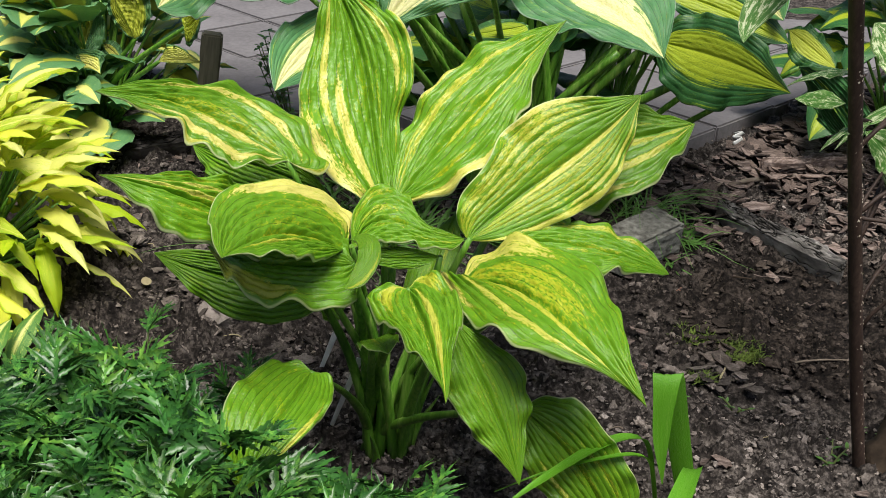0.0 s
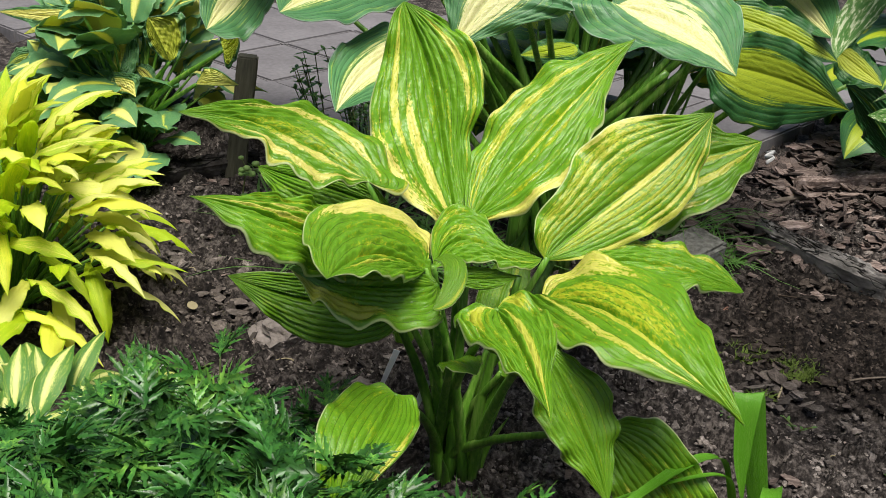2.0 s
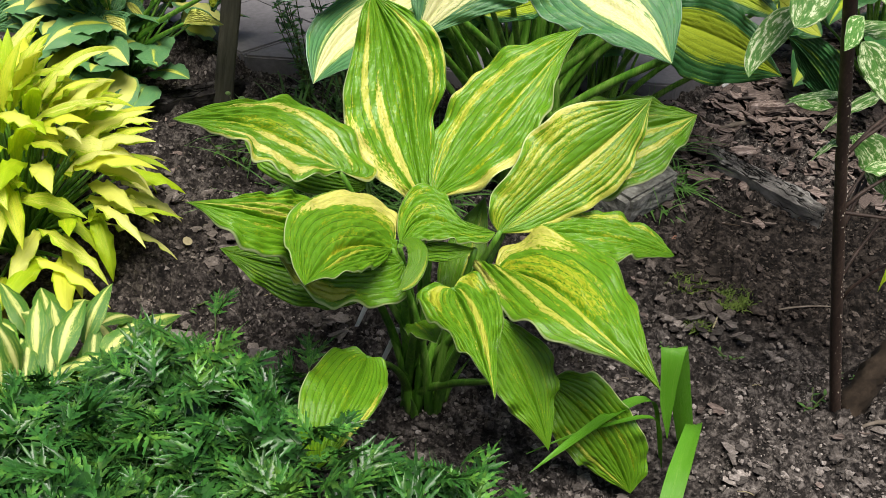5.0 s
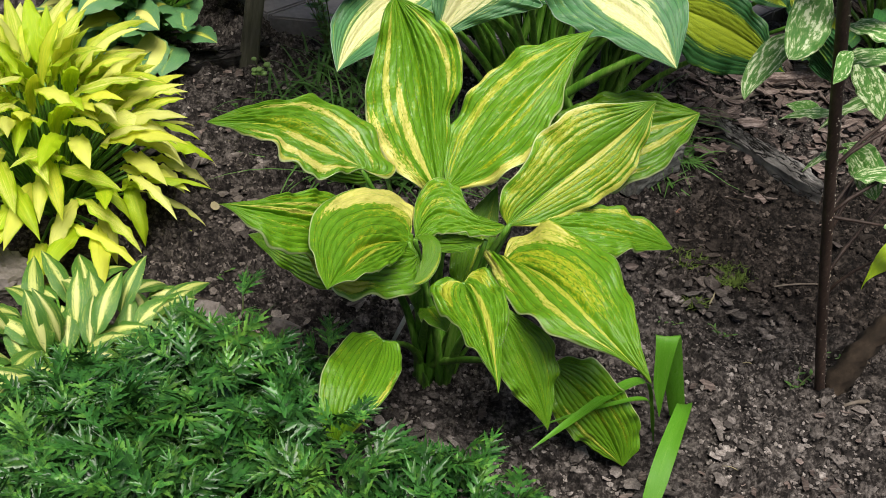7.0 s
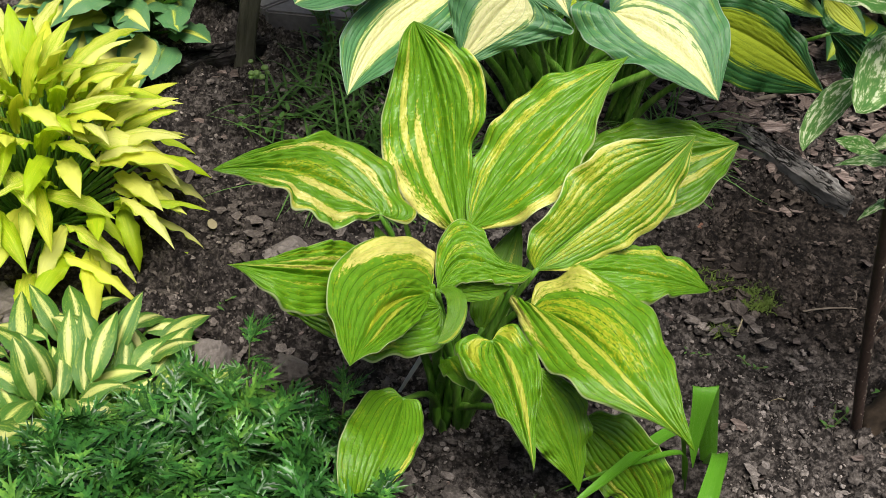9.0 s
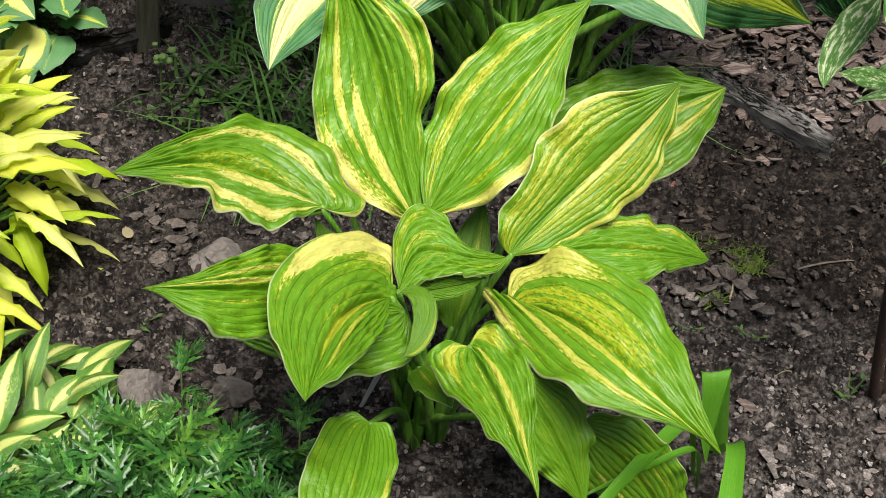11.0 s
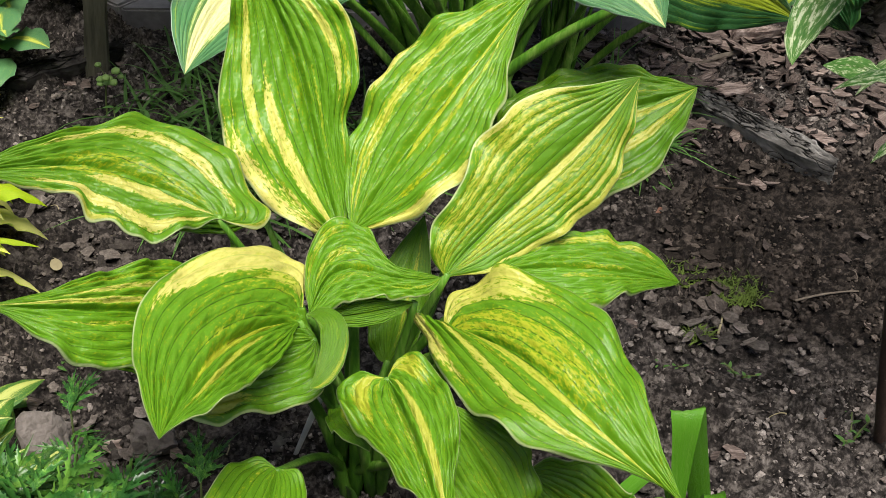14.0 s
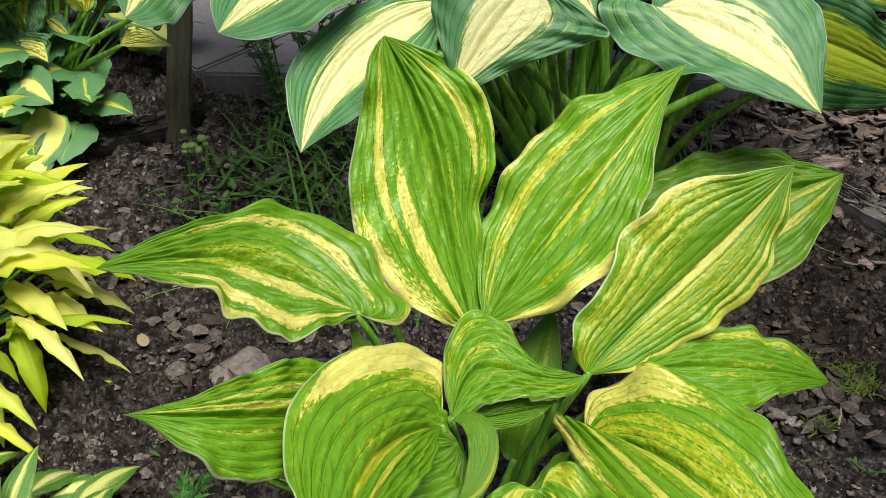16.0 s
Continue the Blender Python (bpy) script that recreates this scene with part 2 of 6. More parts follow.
M_SOIL = grainy("soil", [(0.40, (0.007, 0.0058, 0.0052)), (0.49, (0.030, 0.0250, 0.0225)), (0.57, (0.105, 0.090, 0.081)), (0.70, (0.24, 0.212, 0.195))], 150, 0.95, 1.0, 0.006, scale2=40, per_object=0.0, darken=True, spec=0.15)
M_CRUMB = grainy("soil_crumbs", [(0.3, (0.034, 0.0280, 0.0245)), (0.5, (0.135, 0.115, 0.103)), (0.68, (0.30, 0.262, 0.240))], 260, 0.97, 1.0, 0.003, island=True, per_object=0.65, scale2=60, darken=True, skew=1.2, spec=0.12)
M_LUMP = grainy("soil_lumps", [(0.32, (0.045, 0.0375, 0.0330)), (0.5, (0.165, 0.142, 0.128)), (0.66, (0.34, 0.300, 0.276))], 260, 0.97, 1.0, 0.003, island=True, per_object=0.7, scale2=60, darken=True, skew=1.3, spec=0.12)
M_BARK = grainy("bark_chip", [(0.34, (0.022, 0.015, 0.012)), (0.5, (0.110, 0.080, 0.068)), (0.68, (0.33, 0.265, 0.235))], 90, 0.85, 0.9, 0.003, (1, 5, 1), island=True, per_object=0.65, scale2=20)
M_LOG = cracked_bark("weathered_bark", (0.022, 0.019, 0.017), (0.19, 0.176, 0.164), (0.33, 0.31, 0.292), 0.45)
M_BLOCK = grainy("lichened_wood", [(0.34, (0.070, 0.066, 0.055)), (0.5, (0.22, 0.213, 0.185)), (0.68, (0.40, 0.39, 0.345))], 90, 0.9, 1.0, 0.005, (1, 1, 1.6), scale2=22)
M_DARKBARK = cracked_bark("dark_bark", (0.006, 0.005, 0.005), (0.032, 0.028, 0.026), (0.075, 0.068, 0.064), 0.6)
M_STONE = grainy("stone", [(0.3, (0.08, 0.068, 0.06)), (0.5, (0.17, 0.145, 0.13)), (0.75, (0.27, 0.235, 0.215))], 140, 0.9, 1.0, 0.006, scale2=30)
M_BRICK = grainy("brick_shard", [(0.3, (0.16, 0.075, 0.05)), (0.7, (0.32, 0.17, 0.12))], 120, 0.9, 0.6, 0.002)
M_SLAB = grainy("paving_slab", [(0.3, (0.09, 0.083, 0.085)), (0.55, (0.155, 0.145, 0.15)), (0.8, (0.22, 0.21, 0.215))], 90, 0.85, 0.4, 0.002, scale2=5, per_object=0.12)
M_POST = grainy("grey_wood", [(0.3, (0.035, 0.032, 0.022)), (0.5, (0.09, 0.085, 0.06)), (0.75, (0.16, 0.15, 0.11))], 40, 0.85, 0.6, 0.003, (6, 6, 0.6), scale2=12)
M_STEM = grainy("brown_stem", [(0.3, (0.013, 0.008, 0.006)), (0.5, (0.038, 0.023, 0.017)), (0.75, (0.085, 0.055, 0.042))], 80, 0.6, 0.5, 0.002, (4, 4, 1), scale2=15)
M_RUST = grainy("rusty_brown_stem", [(0.3, (0.009, 0.006, 0.004)), (0.5, (0.028, 0.019, 0.012)), (0.75, (0.075, 0.052, 0.035))], 80, 0.9, 0.8, 0.003, scale2=15)
M_LENTICEL = grainy("pale_lenticels", [(0.3, (0.45, 0.38, 0.3)), (0.7, (0.7, 0.62, 0.5))], 80)
M_PETIOLE = grainy("pale_green_stalk", [(0.36, (0.035, 0.12, 0.010)), (0.5, (0.09, 0.23, 0.018)), (0.66, (0.27, 0.41, 0.09))], 45, 0.38, 0.8, 0.002, (6, 6, 0.35), spec=0.5, scale2=10)
M_HERBSTALK = grainy("thin_stalk", [(0.3, (0.05, 0.08, 0.02)), (0.7, (0.13, 0.14, 0.05))], 60, 0.6)
M_BLADE = leaf_material("grass_blade", (0.07, 0.19, 0.03), (0.12, 0.28, 0.045), (0.3, 0.4, 0.1), (0.4, 0.5, 0.2), (0.12, 0.24, 0.05), 0.45, 0.2, 0.2, 0.3)
M_MOSS = grainy("moss", [(0.3, (0.05, 0.085, 0.014)), (0.7, (0.16, 0.22, 0.04))], 200, 0.95, 1.0, 0.003)
M_TWIG = grainy("dry_twig", [(0.3, (0.07, 0.052, 0.038)), (0.7, (0.21, 0.175, 0.14))], 80, 0.85, 0.5, 0.002)
M_WHITE = grainy("white_plastic", [(0.3, (0.62, 0.62, 0.6)), (0.7, (0.8, 0.8, 0.78))], 40, 0.5, 0.1, 0.001)
M_PALE = grainy("faded_leaf", [(0.3, (0.22, 0.25, 0.10)), (0.7, (0.36, 0.40, 0.20))], 40, 0.7, 0.3, 0.001)
M_POD = grainy("green_pod", [(0.3, (0.14, 0.26, 0.06)), (0.7, (0.30, 0.42, 0.14))], 40, 0.5, 0.2, 0.001)
M_DRY = grainy("dry_straw", [(0.3, (0.22, 0.18, 0.10)), (0.7, (0.42, 0.36, 0.22))], 40, 0.8, 0.3, 0.001)
M_HERB = grainy("dark_cut_leaf", [(0.36, (0.008, 0.038, 0.008)), (0.5, (0.032, 0.112, 0.018)), (0.64, (0.135, 0.275, 0.036))], 60, 0.30, 0.2, 0.001, spec=0.27, island=True, per_object=0.5, scale2=7)

# ---- building blocks ----


def mesh_of(name, verts, faces, smooth=True):
    me = bpy.data.meshes.new(name)
    me.from_pydata([tuple(map(float, v)) for v in verts], [], faces)
    if smooth:
        me.polygons.foreach_set("use_smooth", [True] * len(me.polygons))
    me.update()
    return me


def piece(name, me, mat, parent=None, label=""):
    """Links a mesh as one part under its thing, or as a thing of its own."""
    if not me.materials:
        me.materials.append(mat)
    ob = new(name, me)
    if parent:
        ob.parent = parent
    return tagged(ob, label)


def thing(name, place, label, category, group="", kind=""):
    e = new(name)
    e.location = place
    e.empty_display_size = 0.05
    bpy.context.view_layer.update()
    return tagged(e, label, category, group, kind)


def bezier(points, u):
    p = np.array(points, float)
    n = len(p) - 1
    return sum(math.comb(n, i) * (u**i * (1 - u) ** (n - i))[:, None] * p[i] for i in range(n + 1))


def unit(v):
    return v / np.maximum(np.linalg.norm(v, axis=-1, keepdims=True), 1e-9)


def wobble(x, y, seed):
    return (np.sin(x * 1.0 + seed * 1.7) * np.sin(y * 1.3 + seed * 2.9) + 0.5 * np.sin(x * 2.3 + y * 1.9 + seed * 4.1)) / 1.5


def leaf_mesh(name, rib, left, right, streaks=(), veins=7, ridge=0.0052, arch=0.10, ripple=0.0052, nu=64, nv=42, thick=0.0009, origin=(0, 0, 0), seed=0, pigment=None):
    """A leaf blade spanned by three curves from its base to its tip: midrib and both margins.
    Veins run from base to tip as furrows; the margin ripples. streaks: (across, half width, from, to, strength, paleness)."""
    rib, left, right = (np.array(c, float) - np.array(origin, float) for c in (rib, left, right))
    base, tip = rib[0], rib[-1]
    u = np.linspace(0, 1, nu + 1) ** 1.15
    mid = bezier(rib, u)
    lf = bezier(np.vstack([[base], left, [tip]]), u)
    rt = bezier(np.vstack([[base], right, [tip]]), u)
    along = unit(np.gradient(mid, axis=0))
    n = unit(np.cross(unit(rt - lf + 1e-7), along))
    n[0] = n[1]
    n[-1] = n[-2]
    if n[nu // 2][2] < 0:
        n = -n
    s = np.linspace(-1, 1, 2 * nv + 1)
    a = np.abs(s)
    rng = np.random.RandomState(1000 + seed)
    ph = rng.uniform(0, 6.28, 6)
    grid = np.zeros((nu + 1, 2 * nv + 1, 3))
    for j, v in enumerate(s):
        edge = lf if v < 0 else rt
        span = edge - mid
        w = np.linalg.norm(span, axis=1)
        k = abs(v)
        grid[:, j] = mid + span * k + n * (arch * w * 4 * k * (1 - k) * 0.5)[:, None]
        full = np.minimum(1, w / 0.03)
        vary = 0.65 + 0.5 * wobble(u * 5, np.full_like(u, veins * k * 0.8), seed + 11)
        groove = -ridge * full * vary * (1 - np.abs(np.sin(np.pi * (veins * k))) ** 0.5)
        groove = groove - (ridge * 1.2) * full * math.exp(-(k * veins * 2.2) ** 2)
        wave = ripple * full * k**3 * (np.sin(u * 26 + ph[0] + (2 if v < 0 else 0)) + 0.7 * np.sin(u * 43 + ph[1] + (1 if v < 0 else 0))) * np.minimum(1, (1 - u) * 5)
        lump = 0.35 * ridge * full * wobble(u * 30, np.full_like(u, k * 18), seed + (3 if v < 0 else 0))
        frill = 4.5 * ripple * k**5 * np.sin(u * 25 + ph[2] + (2.5 if v < 0 else 0) + 1.3 * np.sin(u * 9 + ph[3])) * np.clip(u * 7, 0, 1) * np.clip((1 - u) * 5, 0, 1)
        grid[:, j] += n * (groove + wave + lump)[:, None] + span * frill[:, None]
    verts = grid.reshape(-1, 3)
    W = 2 * nv + 1
    faces = [(i * W + j, i * W + j + 1, (i + 1) * W + j + 1, (i + 1) * W + j) for i in range(nu) for j in range(2 * nv)]
    uu, vv = np.repeat(u, W), np.tile(s, nu + 1)
    if thick:
        nn = np.repeat(n, W, axis=0)
        N = len(verts)
        verts = np.vstack([verts, verts - nn * thick])
        faces += [(b + N, a_ + N, d + N, c + N) for a_, b, c, d in faces]
        for j0 in (0, W - 1):
            for i in range(nu):
                p, q = i * W + j0, (i + 1) * W + j0
                faces.append((p, q, q + N, p + N) if j0 == 0 else (q, p, p + N, q + N))
        uu, vv = np.tile(uu, 2), np.tile(vv, 2)
    me = mesh_of(name, verts, faces)
    layer = me.uv_layers.new(name="UVMap")
    idx = np.zeros(len(me.loops), int)
    me.loops.foreach_get("vertex_index", idx)
    layer.data.foreach_set("uv", np.stack([uu[idx], vv[idx]], 1).ravel())
    z, pale = np.zeros(len(uu)), np.zeros(len(uu))
    if pigment:
        z, pale = pigment(uu, vv)
    for c, hw, u0, u1, power, p in streaks:
        soft = np.clip((uu - u0) / 0.12 + 0.5, 0, 1) * np.clip((u1 - uu) / 0.2 + 0.5, 0, 1)
        swell = 0.35 + 0.95 * np.sin(np.pi * np.clip((uu - u0) / (u1 - u0), 0.02, 0.98)) ** 0.8
        off = np.abs(vv - c - 0.035 * np.sin(uu * 6 + c * 9)) / (hw * swell)
        one = power * 0.92 * np.clip(2.2 * (1 - off / 1.12), 0, 1) * soft
        pale = np.where(one > z, p, pale)
        z = np.maximum(z, one)
    att = me.color_attributes.new("pigment", 'FLOAT_COLOR', 'POINT')
    att.data.foreach_set("color", np.stack([z, pale, 0 * z, 0 * z + 1], 1).ravel())
    return me


def tube_mesh(name, path, radii, sides=8, origin=(0, 0, 0), flat=1.0, wob=0.0, seed=0):
    path = np.array(path, float) - np.array(origin, float)
    t = unit(np.gradient(path, axis=0))
    ref = np.array([0.31, 0.87, 0.2])
    rng = np.random.RandomState(seed)
    a = unit(np.cross(t, ref))
    b = np.cross(t, a)
    verts, faces = [], []
    for i in range(len(path)):
        for k in range(sides):
            th = 2 * math.pi * k / sides
            r = radii[i] * (1 + wob * rng.uniform(-1, 1))
            verts.append(path[i] + a[i] * r * math.cos(th) + b[i] * r * flat * math.sin(th))
    for i in range(len(path) - 1):
        for k in range(sides):
            k2 = (k + 1) % sides
            faces.append((i * sides + k, i * sides + k2, (i + 1) * sides + k2, (i + 1) * sides + k))
    faces.append(tuple(range(sides))[::-1])
    faces.append(tuple((len(path) - 1) * sides + k for k in range(sides)))
    return mesh_of(name, verts, faces)


def soil_darkness(x, y):
    """Soil darkening: patches beside the shrub and bark log, the left side, uneven elsewhere."""
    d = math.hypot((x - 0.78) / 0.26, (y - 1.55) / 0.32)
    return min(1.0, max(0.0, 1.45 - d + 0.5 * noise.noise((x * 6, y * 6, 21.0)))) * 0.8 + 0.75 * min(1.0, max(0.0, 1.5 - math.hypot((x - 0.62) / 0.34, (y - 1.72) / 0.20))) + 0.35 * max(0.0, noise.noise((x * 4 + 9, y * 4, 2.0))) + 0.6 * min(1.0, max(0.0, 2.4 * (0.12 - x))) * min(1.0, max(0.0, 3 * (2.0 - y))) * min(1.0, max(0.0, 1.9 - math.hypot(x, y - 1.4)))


def catmull(points, n):
    """A smooth curve through all the points."""
    p = np.array(points, float)
    p = np.vstack([2 * p[0] - p[1], p, 2 * p[-1] - p[-2]])
    out = []
    for s in np.linspace(0, len(p) - 3 - 1e-6, n):
        i, t = int(s), s - int(s)
        a, b, c, d = p[i:i + 4]
        out.append(0.5 * (2 * b + (c - a) * t + (2 * a - 5 * b + 4 * c - d) * t * t + (3 * b - a - 3 * c + d) * t**3))
    return np.array(out)


def on_path(x, y, border=0.0):
    """The paved path: slabs laid slantwise, its borders following their edges."""
    a, b = (x + 0.388) * 0.766 - (y - 2.498) * 0.643, (x + 0.388) * 0.643 + (y - 2.498) * 0.766
    return y > 2.175 + border and a < 0.923 - border and b > -0.225 + border


def ground_z(x, y):
    """Height of the bed: nearly level, rising a little to the path behind."""
    k = min(1.0, max(0.0, (y - 1.8) / 0.6))
    rise = 0.09 * k * k * (3 - 2 * k)
    near = max(0.0, 1 - math.hypot(x, y - 1.5) / 3)
    h = 0.016 * noise.noise((x * 3.1, y * 3.1, 4.0)) + 0.006 * noise.noise((x * 11, y * 11, 1.0))
    mound = 0.035 * math.exp(-((x + 0.42) / 0.09) ** 2 - ((y - 1.94) / 0.07) ** 2)
    return rise + mound + h * min(1.0, near * 3) - (0.045 if on_path(x, y, 0.02) else 0.0)


def arc_leaf(base, azimuth, up, length, width, droop, twist=0.0, back=0.06, belly=0.42, heel=0.55):
    """Midrib and margins of a leaf that leaves base at an azimuth and an angle up, and bends down by droop degrees."""
    steps = 12
    p = np.array(base, float)
    pts = [p.copy()]
    for i in range(steps):
        e = radians(up - droop * ((i + 0.5) / steps) ** 1.2)
        d = np.array([math.cos(azimuth) * math.cos(e), math.sin(azimuth) * math.cos(e), math.sin(e)])
        p = p + d * length / steps
        pts.append(p.copy())
    pts = np.array(pts)
    e0, e1 = radians(up), radians(up - droop)
    d0 = np.array([math.cos(azimuth) * math.cos(e0), math.sin(azimuth) * math.cos(e0), math.sin(e0)])
    d1 = np.array([math.cos(azimuth) * math.cos(e1), math.sin(azimuth) * math.cos(e1), math.sin(e1)])
    rib = [pts[0], pts[0] + d0 * length * 0.34, pts[-1] - d1 * length * 0.34, pts[-1]]
    side = np.array([-math.sin(azimuth), math.cos(azimuth), 0])
    upv = np.cross(d0, side)
    upv = -upv if upv[2] < 0 else upv
    side = side * math.cos(twist) + upv * math.sin(twist)
    q1, q2 = pts[int(steps * belly)], pts[int(steps * 0.75)]
    mk = lambda sg: [pts[0] - d0 * length * back + sg * side * width * heel + upv * width * 0.10, q1 + sg * side * width * 0.98 + upv * width * 0.1, q2 + sg * side * width * 0.38]
    return rib, mk(1), mk(-1)


def stalk_curve(a, b, lean=0.5, n=10):
    a, b = np.array(a, float), np.array(b, float)
    c1 = a + np.array([(b[0] - a[0]) * 0.15, (b[1] - a[1]) * 0.15, (b[2] - a[2]) * 0.5])
    c2 = a + (b - a) * 0.72 + np.array([0, 0, abs(b[2] - a[2]) * 0.12 * lean])
    return bezier([a, c1, c2, b], np.linspace(0, 1, n))

# ---- ground ----


def spaced(lo, hi, step, out):
    """Coordinates: even steps between lo and hi, then growing steps out to +-out."""
    xs = list(np.arange(lo, hi + 1e-6, step))
    d = step
    while xs[-1] < out:
        d *= 1.35
        xs.append(xs[-1] + d)
    d = step
    while xs[0] > -out:
        d *= 1.35
        xs.insert(0, xs[0] - d)
    return xs


def crumble(x, y):
    """Fine relief of worked soil: rounded crumbs at three sizes, in patches, with smooth stretches between."""
    patch = min(1.0, max(0.12, 0.62 + 1.5 * noise.noise((x * 6.5, y * 6.5, 13.0))))
    big = abs(noise.noise((x * 26, y * 26, 7.0)))
    mid = abs(noise.noise((x * 62 + 3 * big, y * 62, 3.0)))
    fine = abs(noise.noise((x * 150, y * 150, 5.0)))
    rough = 1 + 1.1 * min(1.0, max(0.0, (-0.02 - x) * 8)) * min(1.0, max(0.0, (y - 1.38) * 6))
    return patch * (0.032 * rough * big + 0.032 * mid) + 0.013 * fine - 0.012


def build_ground():
    xs, ys = spaced(-0.72, 0.92, 0.0040, 400), spaced(0.85, 2.25, 0.0042, 400)
    verts, W = [], len(xs)
    for y in ys:
        for x in xs:
            z = ground_z(x, y)
            if -1.2 < x < 1.4 and 0.5 < y < 2.7:
                z += crumble(x, y)
            verts.append((x, y, z))
    faces = [(j * W + i, j * W + i + 1, (j + 1) * W + i + 1, (j + 1) * W + i) for j in range(len(ys) - 1) for i in range(W - 1)]
    me = mesh_of("ground", verts, faces)
    att = me.attributes.new("darken", 'FLOAT', 'POINT')
    att.data.foreach_set("value", [soil_darkness(v[0], v[1]) for v in verts])
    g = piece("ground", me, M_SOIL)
    tagged(g, "dark crumbly garden soil of the flower bed", "soil", kind="structure")


build_ground()


def lump(rng, sub=0, rough=0.25, squash=(1, 1, 1), cuts=0):
    """A broken lump: an icosphere with uneven radius."""
    bm = bmesh.new()
    bmesh.ops.create_icosphere(bm, subdivisions=sub + 1, radius=1.0)
    off = Vector(rng.uniform(-50, 50, 3))
    for v in bm.verts:
        v.co *= 1 + rough * noise.noise(v.co * 1.6 + off) * 1.6 + rough * 0.5 * noise.noise(v.co * 4 + off)
        v.co = Vector((v.co.x * squash[0], v.co.y * squash[1], v.co.z * squash[2]))
    co = np.array([v.co[:] for v in bm.verts])
    for _ in range(cuts):
        d = rng.normal(0, 1, 3)
        d = d / np.linalg.norm(d) / np.array(squash)
        d = d / np.linalg.norm(d)
        far = (co @ d)
        lim = far.max() * rng.uniform(0.5, 0.8)
        co = co - np.maximum(0, far - lim)[:, None] * d * 0.92
    fs = [tuple(v.index for v in f.verts) for f in bm.faces]
    bm.free()
    return co, fs


def scatter(name, mat, shapes, places, label, category, smooth=False):
    """Joins many small pieces into one object. places: (x, y, z, size, turn, tilt, shape)."""
    verts, loops, sizes, n = [], [], [], 0
    flat = [(co, np.concatenate([np.array(f) for f in fs]), np.array([len(f) for f in fs])) for co, fs in shapes]
    for x, y, z, s, turn, tilt, k in places:
        co, ix, ct = flat[k]
        m = np.array(Euler((tilt, tilt * 0.6, turn)).to_matrix())
        verts.append(co @ m.T * s + (x, y, z))
        loops.append(ix + n)
        sizes.append(ct)
        n += len(co)
    verts, loops, sizes = np.vstack(verts), np.concatenate(loops), np.concatenate(sizes)
    me = bpy.data.meshes.new(name)
    me.vertices.add(len(verts))
    me.vertices.foreach_set("co", verts.ravel())
    me.loops.add(len(loops))
    me.loops.foreach_set("vertex_index", loops)
    me.polygons.add(len(sizes))
    me.polygons.foreach_set("loop_start", np.concatenate([[0], np.cumsum(sizes)[:-1]]))
    me.polygons.foreach_set("use_smooth", [smooth] * len(sizes))
    me.update(calc_edges=True)
    att = me.attributes.new("darken", 'FLOAT', 'POINT')
    att.data.foreach_set("value", np.repeat([soil_darkness(p[0], p[1]) for p in places], [len(shapes[p[6]][0]) for p in places]))
    ob = piece(name, me, mat)
    return tagged(ob, label, category, kind="stuff")


def clod(rng, sub):
    """A crumb of soil: a lump grown over with smaller rounded lumps, pitted and uneven."""
    bm = bmesh.new()
    bmesh.ops.create_icosphere(bm, subdivisions=sub, radius=1.0)
    off = Vector(rng.uniform(-50, 50, 3))
    sq = np.array([1, rng.uniform(0.55, 1), rng.uniform(0.35, 0.7)])
    co = []
    for v in bm.verts:
        p = v.co
        r = 0.55 + 0.75 * abs(noise.noise(p * 1.1 + off)) + 0.75 * abs(noise.noise(p * 2.3 + off * 2)) + 0.3 * noise.noise(p * 5 + off)
        co.append(np.array(p) * r * sq)
    fs = [tuple(v.index for v in f.verts) for f in bm.faces]
    bm.free()
    return np.array(co), fs


_r = np.random.RandomState(5)
_shapes = [clod(_r, 1) for _ in range(20)]
for _k in range(20):
    _co, _fs = _shapes[_k]
    _shapes[_k] = (_co * _r.uniform(0.65, 1.35, (len(_co), 1)), _fs)
_pl = []
while len(_pl) < 26000:
    x, y = _r.uniform(-0.75, 1.0), _r.uniform(0.85, 2.25)
    s = min(0.0036, 0.0014 * math.exp(_r.normal(0.1, 0.5)))
    dens = 0.42 + 1.0 * noise.noise((x * 6.5, y * 6.5, 13.0)) + 0.8 * noise.noise((x * 20, y * 20, 8))
    if _r.rand() > dens:
        continue
    _pl.append((x, y, ground_z(x, y) + max(0.0, crumble(x, y)) * 0.9 + s * 0.1, s, _r.uniform(0, 6.28), _r.uniform(-0.6, 0.6), _r.randint(20)))
_mid, _pm = [clod(_r, 2) for _ in range(16)], []
while len(_pm) < 12000:
    x, y = _r.uniform(-0.72, 0.95), _r.uniform(0.9, 2.15)
    s = min(0.0095, 0.0034 * math.exp(_r.normal(0.0, 0.38)))
    if _r.rand() > 0.45 + 1.1 * noise.noise((x * 6.5, y * 6.5, 13.0)) + 0.9 * noise.noise((x * 18, y * 18, 4)):
        continue
    _pm.append((x, y, ground_z(x, y) + max(0.0, crumble(x, y)) * 0.8, s, _r.uniform(0, 6.28), _r.uniform(-0.6, 0.6), _r.randint(16)))
scatter("soil_lumps", M_LUMP, _mid, _pm, "rough crumbly lumps of grey-brown soil on the bed", "soil lumps")
_big = [clod(_r, 3) for _ in range(12)]
_pb = []
